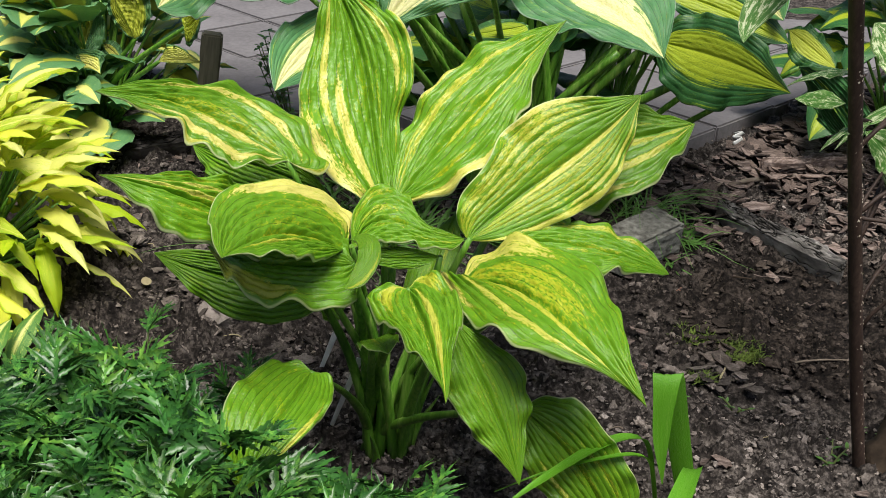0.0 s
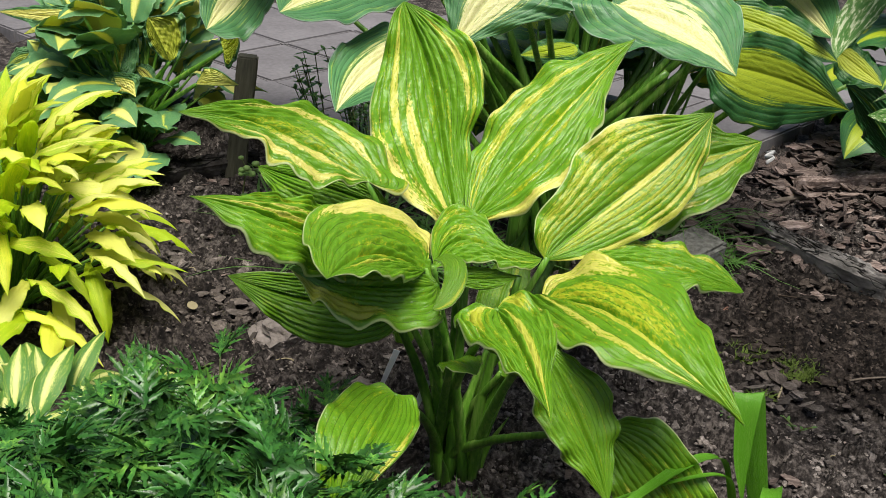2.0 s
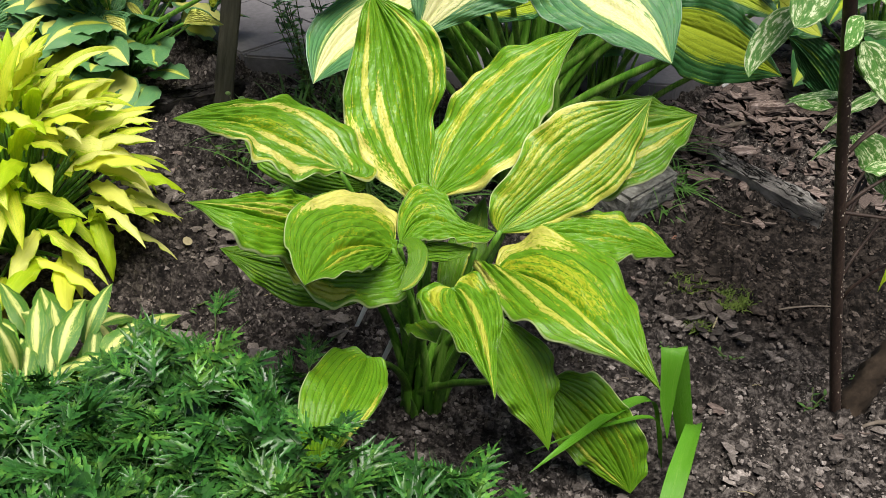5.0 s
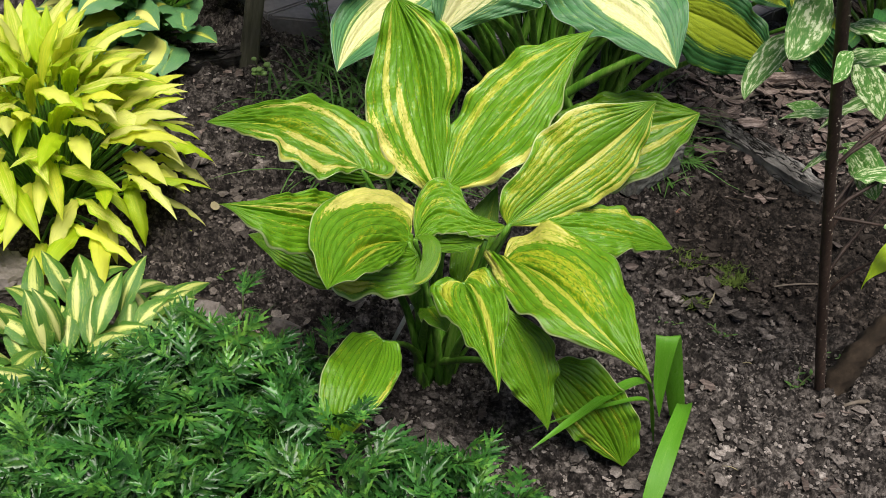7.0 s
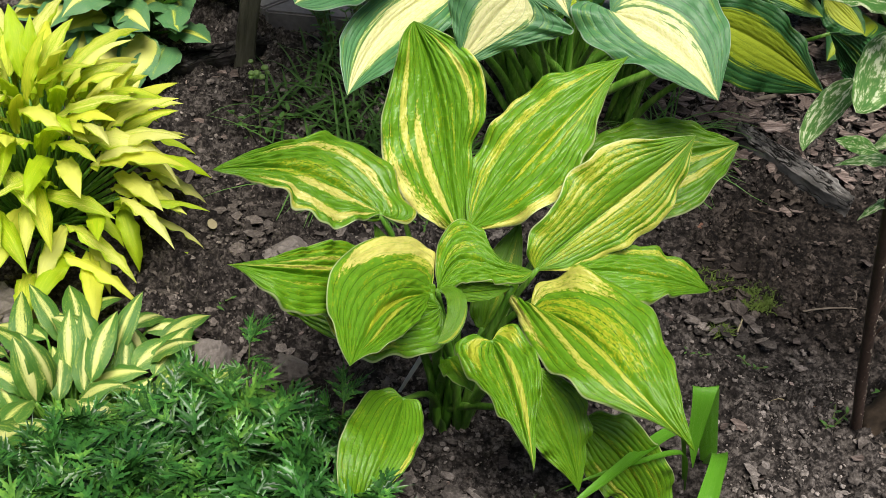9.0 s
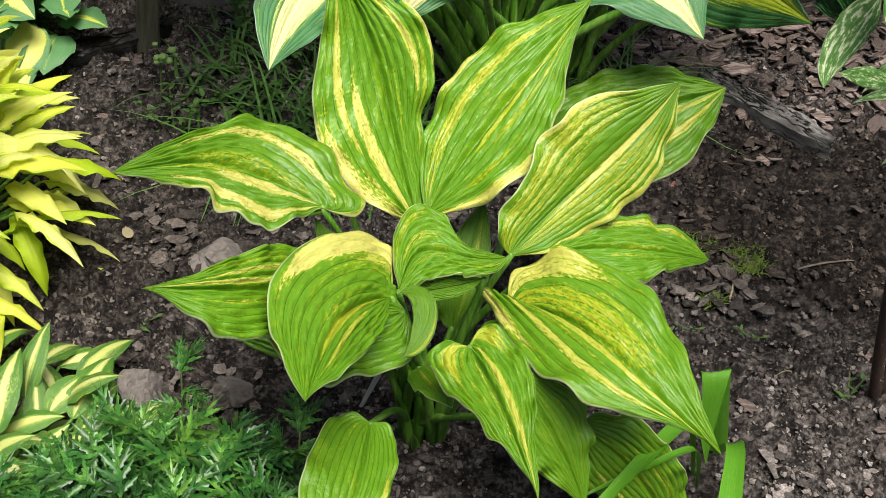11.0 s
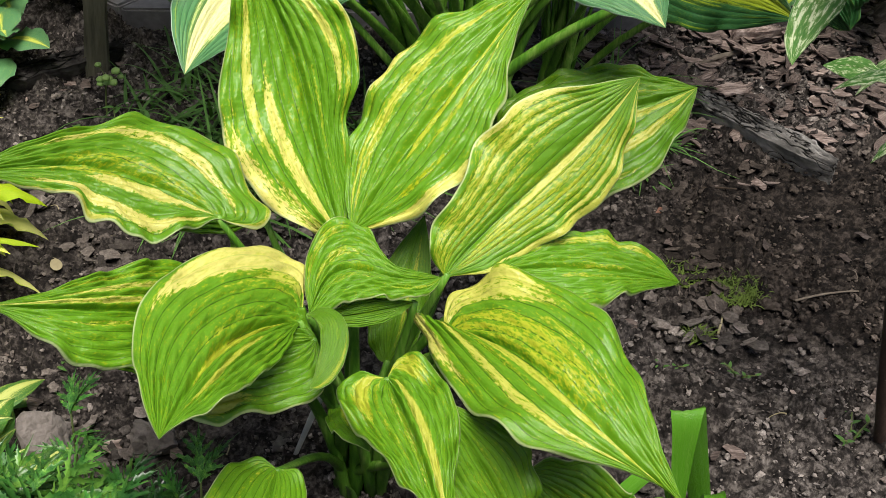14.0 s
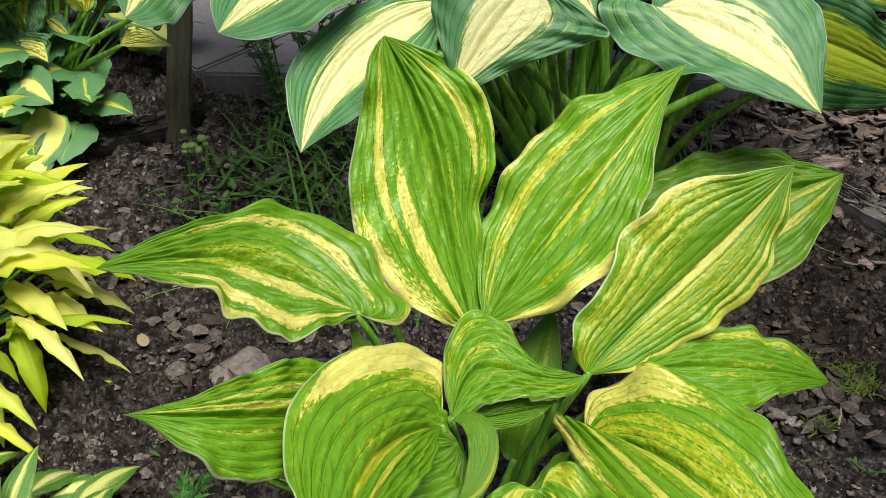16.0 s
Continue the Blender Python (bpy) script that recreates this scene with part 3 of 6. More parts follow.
while len(_pb) < 800:
    x, y = _r.uniform(-0.7, 0.9), _r.uniform(0.95, 2.1)
    if _r.rand() > 0.4 + 1.4 * noise.noise((x * 5, y * 5, 15)):
        continue
    s = min(0.014, 0.0068 * math.exp(_r.normal(0.0, 0.36)))
    if x < 0.05 and s > 0.008 and _r.rand() < 0.6:
        continue
    _pb.append((x, y, ground_z(x, y) + max(0.0, crumble(x, y)) * 0.6, s, _r.uniform(0, 6.28), _r.uniform(-0.5, 0.5), _r.randint(12)))
for _ in range(30):
    x, y, s = _r.uniform(-0.45, -0.05), _r.uniform(1.45, 1.85), _r.uniform(0.009, 0.02)
    _pb.append((x, y, ground_z(x, y) + s * 0.1, s, _r.uniform(0, 6.28), _r.uniform(-0.4, 0.4), _r.randint(12)))
scatter("soil_clods", M_CRUMB, _big, _pb, "larger broken clods of dark soil on the bed", "soil clods", True)
scatter("soil_crumbs", M_CRUMB, _shapes, _pl, "loose dark soil crumbs and clods lying on the bed", "soil crumbs", True)


def chip(rng):
    """A flat torn flake of bark: an uneven outline with a little thickness, bent."""
    n = rng.randint(7, 15)
    th = (np.arange(n) + rng.uniform(-0.48, 0.48, n)) * 2 * math.pi / n
    r = rng.uniform(0.45, 1.0, n) ** 0.8
    asp = rng.uniform(0.28, 0.85)
    sq = np.maximum(np.abs(np.cos(th)), np.abs(np.sin(th))) ** -0.8
    top = np.stack([np.cos(th) * r * sq, np.sin(th) * r * asp * sq, 0.10 + rng.uniform(-0.05, 0.05, n)], 1)
    top[:, 2] += 0.22 * top[:, 0] ** 2 * rng.uniform(-1, 1) + 0.3 * top[:, 1] * rng.uniform(-1, 1)
    bot = top - (0, 0, rng.uniform(0.06, 0.13))
    bot[:, :2] *= 0.92
    co = np.vstack([top, bot, [[0, 0, 0.13]], [[0, 0, -0.02]]])
    fs = [(i, (i + 1) % n, 2 * n) for i in range(n)] + [((i + 1) % n + n, i + n, 2 * n + 1) for i in range(n)]
    fs += [(i + n, (i + 1) % n + n, (i + 1) % n, i) for i in range(n)]
    return co, fs


_chips = [chip(_r) for _ in range(24)]
_pl = []
while len(_pl) < 520:
    x, y = _r.uniform(-0.5, 0.9), _r.uniform(1.05, 1.95)
    if noise.noise((x * 7, y * 7, 31)) < (0.05 if x < 0.05 else 0.3):
        continue
    s = _r.uniform(0.006, 0.020)
    _pl.append((x, y, ground_z(x, y) + 0.004 + s * 0.1, s, _r.uniform(0, 6.28), _r.normal(0, 0.25), _r.randint(24)))
scatter("soil_crusts", M_CRUMB, _chips, _pl, "flat angular crusts of dried dark soil", "soil crusts")
_pl = []
while len(_pl) < 2300:
    x, y = _r.uniform(0.30, 1.25), _r.uniform(1.55, 2.62)
    if on_path(x, y, -0.03):
        continue
    d = min(1, max(0, (y - 1.90 - 0.12 * noise.noise((x * 5, y * 5, 2))) / 0.22))
    if _r.rand() > d:
        continue
    s = 0.007 + 0.024 * _r.rand() ** 2.2
    _pl.append((x, y, ground_z(x, y) + s * 0.15 + _r.uniform(0, 0.012), s, _r.uniform(0, 6.28), _r.normal(0, 0.3), _r.randint(24)))
for _ in range(420):
    x, y = _r.uniform(-0.8, 1.0), _r.uniform(1.0, 2.2)
    s = _r.uniform(0.004, 0.015)
    _pl.append((x, y, ground_z(x, y) + s * 0.25, s, _r.uniform(0, 6.28), _r.normal(0, 0.3), _r.randint(24)))
scatter("bark_mulch", M_BARK, _chips, _pl, "reddish-brown bark mulch flakes strewn over the soil", "bark mulch")

_chip_meshes = []
for _k in range(10):
    _co, _fs = chip(_r)
    _me = mesh_of("bark_chip", _co, _fs, False)
    _me.materials.append(M_BARK)
    _chip_meshes.append(_me)
for _ in range(190):
    x, y = _r.uniform(0.48, 1.05), _r.uniform(1.86, 2.50)
    if on_path(x, y, -0.03) or y < 1.86 + 0.16 * _r.rand():
        continue
    s = _r.uniform(0.012, 0.028)
    ob = new("bark_chip", _chip_meshes[_r.randint(10)])
    ob.location, ob.scale = (x, y, ground_z(x, y) + 0.012), (s, s, s)
    ob.rotation_euler = (_r.normal(0, 0.4), _r.normal(0, 0.4), _r.uniform(0, 6.28))
    tagged(ob, "flat brown bark flake lying on the mulch", "bark chip", "bark chips on the bed")

# ---- path behind the bed ----
SLAB = 0.225
_e1, _e2 = Vector((math.cos(radians(-40)), math.sin(radians(-40)))), Vector((math.cos(radians(50)), math.sin(radians(50))))


def cut(poly, point, inward):
    """The part of a convex outline on the inner side of a line."""
    out = []
    for a, b in zip(poly, poly[1:] + poly[:1]):
        da, db = (a - point).dot(inward), (b - point).dot(inward)
        if da >= 0:
            out.append(a)
        if (da > 0) != (db > 0):
            out.append(a + (b - a) * (da / (da - db)))
    return out


def paving_slab(i, j):
    """A square slab laid slantwise, cut off at the borders of the path."""
    c = Vector((-0.388, 2.498)) + _e1 * SLAB * (i + 0.5) + _e2 * SLAB * (j + 0.5)
    h = SLAB / 2 - 0.0025
    poly = [c + _e1 * a * h + _e2 * b * h for a, b in ((-1, -1), (1, -1), (1, 1), (-1, 1))]
    for p, inward in ((Vector((0, 2.175)), Vector((0, 1))), (Vector((0, 3.25)), Vector((0, -1))), (Vector((-2.2, 2.2)), Vector((1, 0)))):
        poly = cut(poly, p, inward) if len(poly) > 2 else []
    if len(poly) < 3 or sum(a.cross(b) for a, b in zip(poly, poly[1:] + poly[:1])) < 0.004:
        return
    bm = bmesh.new()
    top = bm.faces.new([bm.verts.new((p.x - c.x, p.y - c.y, 0.025)) for p in poly])
    low = bmesh.ops.extrude_face_region(bm, geom=[top])["geom"]
    for v in low:
        if isinstance(v, bmesh.types.BMVert):
            v.co.z = -0.025
    bmesh.ops.recalc_face_normals(bm, faces=bm.faces[:])
    bmesh.ops.bevel(bm, geom=bm.edges[:], offset=0.004, segments=2, affect='EDGES')
    me = bpy.data.meshes.new("paving_slab")
    bm.to_mesh(me)
    bm.free()
    ob = piece("paving_slab", me, M_SLAB)
    ob.location = (c.x, c.y, 0.068 + 0.0015 * ((i * 7 + j * 5) % 4))
    ob.rotation_euler = (0.003 * ((i + j) % 3 - 1), 0.003 * ((i * 2 + j) % 3 - 1), 0)
    tagged(ob, "square grey concrete slab laid slantwise in the path", "paving slab", "slabs of the path", "structure")


for _i in range(-12, 4):
    for _j in range(-1, 12):
        paving_slab(_i, _j)


def stone(name, place, size, turn, label, category, mat=M_STONE, seed=1, rough=0.3, tilt=0.0, group=""):
    rng = np.random.RandomState(seed)
    co, fs = lump(rng, 3, rough, cuts=9)
    co = np.array([c * (1 + 0.07 * noise.noise(Vector(c) * 7) + 0.05 * noise.noise(Vector(c) * 17)) for c in co]) * np.array(size) * 1.25
    co[:, 2] = np.maximum(co[:, 2], -size[2] * 0.5)
    co[:, 2] -= co[:, 2].min()
    ob = piece(name, mesh_of(name, co, fs, False), mat)
    z = min(ground_z(place[0] + a * size[0] * 0.6, place[1] + b * size[1] * 0.6) for a in (-1, 0, 1) for b in (-1, 0, 1))
    ob.location = (place[0], place[1], z - 0.006 if len(place) < 3 else place[2])
    ob.rotation_euler = (tilt, 0, turn)
    return tagged(ob, label, category, group)


stone("stone", (-0.166, 1.298), (0.022, 0.018, 0.024), 0.4, "small reddish-grey stone on bare soil", "stone", seed=3, group="stones")
stone("stone", (-0.272, 1.270), (0.025, 0.026, 0.052), 0.9, "angular grey stone beside the small hosta", "stone", seed=4, group="stones")
stone("stone", (0.590, 1.322), (0.012, 0.008, 0.005), 0.2, "small reddish brick shard on the soil", "stone", M_BRICK, seed=12, group="stones")
stone("stone", (-0.62, 1.36), (0.055, 0.04, 0.03), 0.2, "rounded pale grey stone under the yellow hosta", "stone", seed=6, group="stones")
stone("stone", (-0.20, 1.55), (0.045, 0.030, 0.022), 2.2, "flat brownish stone among soil clods", "stone", seed=8, group="stones")
stone("stone", (-0.215, 1.20), (0.03, 0.02, 0.016), 1.2, "small flat grey stone at the herb's edge", "stone", seed=9, group="stones")
stone("stone", (-0.03, 1.30), (0.014, 0.010, 0.008), 0.3, "flat reddish stone under the leaves", "stone", seed=10, group="stones")


def bark_slab(name, a, b, width, thick, label, category, seed, mat=M_LOG):
    """A long slab of bark from a to b: layered plates split lengthways, steep sides, ragged ends."""
    a, b = np.array(a, float), np.array(b, float)
    L = np.linalg.norm(b - a)
    nu, nv = 120, 40
    verts, faces = [], []
    for side in (1, -1):
        for i in range(nu + 1):
            for j in range(nv + 1):
                u, v = i / nu, j / nv * 2 - 1
                rag = 0.05 * L * noise.noise((v * 3.5, seed, u * 2)) * (1 - min(1, 8 * min(u, 1 - u)))
                w = width * (0.85 + 0.28 * noise.noise((u * 3.5, seed * 3.1, 0)) + 0.08 * noise.noise((u * 19, seed * 2.2, 1))) * (0.45 + 0.55 * min(1, 7 * min(u, 1 - u)))
                slip = v * 5.5 + 0.9 * noise.noise((u * 4, v * 1.5, seed * 2.3))
                plate = math.floor(slip + 1.2 * noise.noise((u * 3, v * 2, seed * 5.1)))
                lift = 0.008 * noise.noise((plate * 3.7, math.floor(u * 3 + plate * 0.37) * 1.9, seed))
                crack = min(1.0, abs(noise.noise((u * 4.5, v * 8, seed * 7.7))) / 0.10)
                edge = max(0.0, 1 - abs(v) ** 7)
                z = thick * (0.72 + 0.28 * edge) * (0.9 + 0.25 * noise.noise((u * 2.2, 1.0, seed)))
                z += (lift - 0.006 * (1 - crack) + 0.003 * noise.noise((u * 30, v * 14, seed))) * edge
                verts.append((u * L + rag, v * w * (0.5 if side > 0 else 0.24) + 0.006 * noise.noise((u * 5, 0.3, seed * 1.7)), z if side > 0 else -0.012))
    N, W = (nu + 1) * (nv + 1), nv + 1
    q = [(i * W + j, i * W + j + 1, (i + 1) * W + j + 1, (i + 1) * W + j) for i in range(nu) for j in range(nv)]
    faces = [f[::-1] for f in q] + [tuple(k + N for k in f) for f in q]
    rim = [j for j in range(W)] + [i * W + nv for i in range(1, nu + 1)] + [nu * W + j for j in range(nv - 1, -1, -1)] + [i * W for i in range(nu - 1, 0, -1)]
    faces += [(rim[k], rim[(k + 1) % len(rim)], rim[(k + 1) % len(rim)] + N, rim[k] + N) for k in range(len(rim))]
    ob = piece(name, mesh_of(name, verts, faces, False), mat)
    d = b - a
    ob.location = a
    ob.rotation_euler = (0, -math.asin(d[2] / L), math.atan2(d[1], d[0]))
    return tagged(ob, label, category)


bark_slab("bark_log", (0.562, 1.998, 0.018), (0.732, 1.806, 0.006), 0.047, 0.040, "weathered grey slab of cracked bark lying on soil", "bark log", 2)
bark_slab("bark_log", (-0.50, 2.005, 0.045), (-0.34, 2.085, 0.055), 0.050, 0.028, "dark piece of bark behind the yellow hosta", "bark log", 5, M_DARKBARK)
bark_slab("bark_log", (0.66, 2.14, 0.070), (0.86, 2.19, 0.078), 0.030, 0.014, "long brown strip of bark on the mulch", "bark log", 12, M_BARK)


def wood_block(place, size, turn, tilt, seed):
    """A sawn-off chunk of wood: flat cut end, worn sides, split along the grain."""
    bm = bmesh.new()
    bmesh.ops.create_cube(bm, size=1.0)
    bmesh.ops.bevel(bm, geom=bm.edges[:], offset=0.09, segments=2, affect='EDGES')
    bmesh.ops.subdivide_edges(bm, edges=bm.edges[:], cuts=5, use_grid_fill=True)
    for v in bm.verts:
        p = v.co.copy()
        k = noise.noise(p * 2.3 + Vector((seed, 0, 0))) * 0.10 + noise.noise(p * 7 + Vector((0, seed, 0))) * 0.04
        crack = max(0.0, 0.10 - abs(noise.noise((p.x * 0.8, p.y * 4, p.z * 4 + seed)))) * 0.7
        v.co = Vector((p.x * (1 + 0.4 * k) * size[0], p.y * (1 + k - crack) * size[1], (p.z * (1 + k - crack) + 0.12 * p.x * p.y) * size[2]))
    me = bpy.data.meshes.new("wood_block")
    bm.to_mesh(me)
    bm.free()
    ob = piece("wood_block", me, M_BLOCK)
    ob.location, ob.rotation_euler = place, (0.12, tilt, turn)
    tagged(ob, "grey-brown lichened chunk of wood under the leaves", "wood block")


wood_block((0.408, 1.835, 0.034), (0.15, 0.074, 0.058), 0.80, -0.08, 9)


# ---- main hosta ----
CROWN = (0.055, 1.235)


def stalked(plant, name, foot, blade_base, r0, r1, mat=M_PETIOLE, origin=(0, 0, 0), bend=0.5, seed=0):
    path = stalk_curve(foot, blade_base, bend, 12)
    radii = [r0 + (r1 - r0) * i / 11 for i in range(12)]
    return piece(name, tube_mesh(name, path, radii, 8, origin, 0.75, 0.05, seed), mat, plant)


def hosta_leaf(plant, rib, left, right, streaks=(), mat=None, seed=0, foot=None, stalk=True, label="", pigment=None, **shape):
    o = plant.location
    me = leaf_mesh("leaf", rib, left, right, streaks, origin=o, seed=seed, pigment=pigment, **shape)
    ob = piece("leaf", me, mat, plant, label)
    if stalk:
        rng = np.random.RandomState(seed)
        f = foot or (o[0] + rng.uniform(-0.025, 0.025), o[1] + rng.uniform(-0.02, 0.02), ground_z(o[0], o[1]) - 0.01)
        stalked(plant, "petiole", f, np.array(rib[0]) + (np.array(rib[1]) - np.array(rib[0])) * 0.04, 0.0074, 0.0032, origin=o, seed=seed)
    return ob


hosta = thing("hosta", (CROWN[0], CROWN[1], ground_z(*CROWN)), "large hosta with green leaves streaked yellow and cream", "hosta")
hosta_leaf(hosta, ((0.043, 1.268, 0.304), (0.018, 1.327, 0.384), (0.008, 1.353, 0.461), (-0.035, 1.376, 0.526)),
           ((-0.006, 1.249, 0.298), (-0.028, 1.245, 0.403), (-0.141, 1.278, 0.397), (-0.011, 1.365, 0.409), (-0.077, 1.343, 0.501)),
           ((0.117, 1.302, 0.321), (-0.080, 1.341, 0.400), (0.177, 1.326, 0.424), (0.054, 1.365, 0.505), (0.011, 1.381, 0.513)),
           ((-0.4, 0.085, -0.1, 0.6, 0.84, 0.85), (-0.6, 0.06, 0.3, 1.0, 0.8, 0.5), (-0.95, 0.2, -0.3, 0.5, 0.72, 1.0), (-0.72, 0.05, 0.02, 0.3, 0.55, 0.8), (0.6, 0.06, 0.42, 0.92, 0.9, 0.6), (0.8, 0.05, 0.1, 0.7, 0.48, 0.2), (0.97, 0.04, 0.5, 0.9, 0.7, 0.5), (0.25, 0.03, 0.1, 0.7, 0.36, 0.2),), M_HOSTA, 1)
hosta_leaf(hosta, ((0.054, 1.260, 0.314), (0.109, 1.312, 0.396), (0.167, 1.337, 0.451), (0.227, 1.393, 0.498)),
           ((0.028, 1.291, 0.343), (0.064, 1.412, 0.416), (0.064, 1.322, 0.394), (0.131, 1.427, 0.503), (0.174, 1.386, 0.469)),
           ((0.100, 1.238, 0.330), (0.164, 1.253, 0.353), (0.206, 1.242, 0.424), (0.179, 1.328, 0.440), (0.198, 1.361, 0.461)),
           ((-0.52, 0.075, 0.02, 0.9, 0.72, 0.25), (-0.68, 0.05, 0.0, 0.4, 0.66, 0.1), (0.12, 0.05, 0.22, 1.0, 0.78, 0.1), (0.33, 0.045, 0.3, 0.9, 0.6, 0.1), (0.95, 0.11, -0.2, 0.45, 1.0, 0.8), (-0.97, 0.06, 0.36, 0.62, 0.8, 0.7), (0.55, 0.04, 0.1, 0.5, 0.42, 0),), M_HOSTA, 2)
hosta_leaf(hosta, ((0.137, 1.211, 0.299), (0.193, 1.251, 0.352), (0.261, 1.289, 0.373), (0.313, 1.322, 0.439)),
           ((0.070, 1.235, 0.376), (0.220, 1.199, 0.298), (0.108, 1.323, 0.504), (0.215, 1.295, 0.411), (0.267, 1.310, 0.441)),
           ((0.190, 1.215, 0.293), (0.210, 1.222, 0.317), (0.281, 1.288, 0.311), (0.316, 1.258, 0.339), (0.305, 1.302, 0.407)),
           ((0.07, 0.05, 0.25, 1.15, 0.92, 0.6), (0.34, 0.3, 0.02, 0.85, 0.44, 0.1), (0.97, 0.1, -0.2, 1.05, 0.8, 0.5), (0.78, 0.05, 0.42, 1.1, 0.8, 0.5), (-0.62, 0.34, -0.2, 0.8, 0.44, 0.25), (-0.98, 0.07, 0.42, 0.85, 0.85, 0.7),), M_HOSTA, 3, ridge=0.0020)
hosta_leaf(hosta, ((0.191, 1.384, 0.316), (0.255, 1.388, 0.353), (0.318, 1.385, 0.373), (0.389, 1.398, 0.386)),
           ((0.185, 1.421, 0.344), (0.197, 1.464, 0.379), (0.288, 1.409, 0.386), (0.302, 1.466, 0.413), (0.354, 1.411, 0.387)),
           ((0.213, 1.313, 0.265), (0.307, 1.258, 0.312), (0.372, 1.341, 0.352)),
           ((0.2, 0.06, 0.3, 1.1, 0.75, 0.3), (0.5, 0.06, 0.3, 1.1, 0.75, 0.4), (-0.3, 0.05, 0.3, 0.9, 0.5, 0.2), (0.88, 0.06, 0.0, 0.6, 0.7, 0.6),), M_HOSTA, 4)
hosta_leaf(hosta, ((0.182, 1.212, 0.304), (0.245, 1.238, 0.302), (0.305, 1.231, 0.290), (0.361, 1.253, 0.258)),
           ((0.208, 1.261, 0.315), (0.267, 1.288, 0.315), (0.331, 1.283, 0.295)),
           ((0.192, 1.181, 0.288), (0.246, 1.173, 0.283), (0.295, 1.170, 0.289), (0.292, 1.234, 0.284), (0.337, 1.224, 0.263)),
           ((-0.7, 0.09, 0.1, 0.9, 0.5, 0.3), (0.3, 0.04, 0.3, 0.9, 0.44, 0.4), (-0.1, 0.03, 0.3, 0.8, 0.38, 0.3),), M_HOSTA, 5)
hosta_leaf(hosta, ((0.136, 1.173, 0.264), (0.202, 1.130, 0.313), (0.240, 1.019, 0.310), (0.313, 0.989, 0.250)),
           ((0.128, 1.286, 0.254), (0.197, 1.182, 0.393), (0.323, 1.212, 0.283), (0.283, 1.078, 0.297), (0.286, 1.041, 0.310)),
           ((0.044, 1.320, 0.248), (0.174, 1.091, 0.232), (0.139, 1.059, 0.309), (0.125, 0.984, 0.302), (0.280, 1.019, 0.290)),
           ((-0.8, 0.24, -0.3, 0.42, 0.8, 0.6), (0.12, 0.07, 0.02, 1.1, 0.9, 0.3), (0.48, 0.06, -0.05, 1.0, 0.8, 0.5), (0.9, 0.14, -0.3, 0.4, 0.8, 0.85), (-0.22, 0.2, 0.0, 0.7, 0.5, 0.1), (-0.45, 0.06, 0.35, 0.8, 0.5, 0.2), (0.3, 0.04, 0.0, 0.6, 0.5, 0.2),), M_HOSTA, 6)
hosta_leaf(hosta, ((0.086, 1.074, 0.306), (0.105, 1.018, 0.312), (0.118, 0.967, 0.310), (0.133, 0.914, 0.284)),
           ((0.030, 1.105, 0.299), (-0.002, 1.056, 0.279), (0.133, 1.007, 0.310), (0.046, 0.962, 0.326), (0.132, 0.958, 0.295)),
           ((0.103, 1.147, 0.322), (0.138, 1.042, 0.318), (0.177, 1.029, 0.310), (0.110, 0.995, 0.316), (0.143, 0.947, 0.294)),
           ((-0.65, 0.12880000000000003, -0.1, 0.4, 0.79, 0.2), (-0.1, 0.0736, 0.1, 0.8, 0.44, 0.9), (0.25, 0.0828, 0.05, 1.1, 0.88, 0.4), (0.7, 0.18400000000000002, -0.1, 0.3, 0.79, 0.2), (-0.35, 0.046000000000000006, 0, 0.7, 0.44, 0.2)), M_HOSTA, 7)
hosta_leaf(hosta, ((0.128, 1.082, 0.276), (0.160, 1.059, 0.230), (0.192, 1.046, 0.181), (0.208, 1.025, 0.125)),
           ((0.102, 1.056, 0.245), (0.134, 1.013, 0.185), (0.179, 1.037, 0.166)),
           ((0.158, 1.079, 0.257), (0.180, 1.082, 0.250), (0.254, 1.099, 0.221), (0.198, 1.050, 0.182), (0.216, 1.044, 0.156)),
           ((0.2, 0.046000000000000006, 0.2, 0.9, 0.26, 0.3), (0.5, 0.0368, 0.2, 0.9, 0.26, 0.3), (-0.3, 0.046000000000000006, 0.2, 0.9, 0.22, 0.3)), M_HOSTA, 8, ridge=0.0026, foot=(0.075, 1.22, -0.01))
hosta_leaf(hosta, ((0.206, 1.100, 0.165), (0.265, 1.079, 0.131), (0.296, 1.094, 0.074), (0.324, 1.086, 0.011)),
           ((0.191, 1.083, 0.111), (0.232, 1.068, 0.067), (0.282, 1.082, 0.041)),
           ((0.274, 1.113, 0.231), (0.297, 1.080, 0.116), (0.387, 1.131, 0.059)),
           ((0.1, 0.0736, 0.1, 0.8, 0.4, 0.3), (0.4, 0.0552, 0.2, 0.9, 0.4, 0.3), (-0.6, 0.0736, 0.3, 1, 0.45, 0.5), (0.7, 0.0552, 0.1, 0.6, 0.29, 0.5)), M_HOSTA, 9, ridge=0.0026)
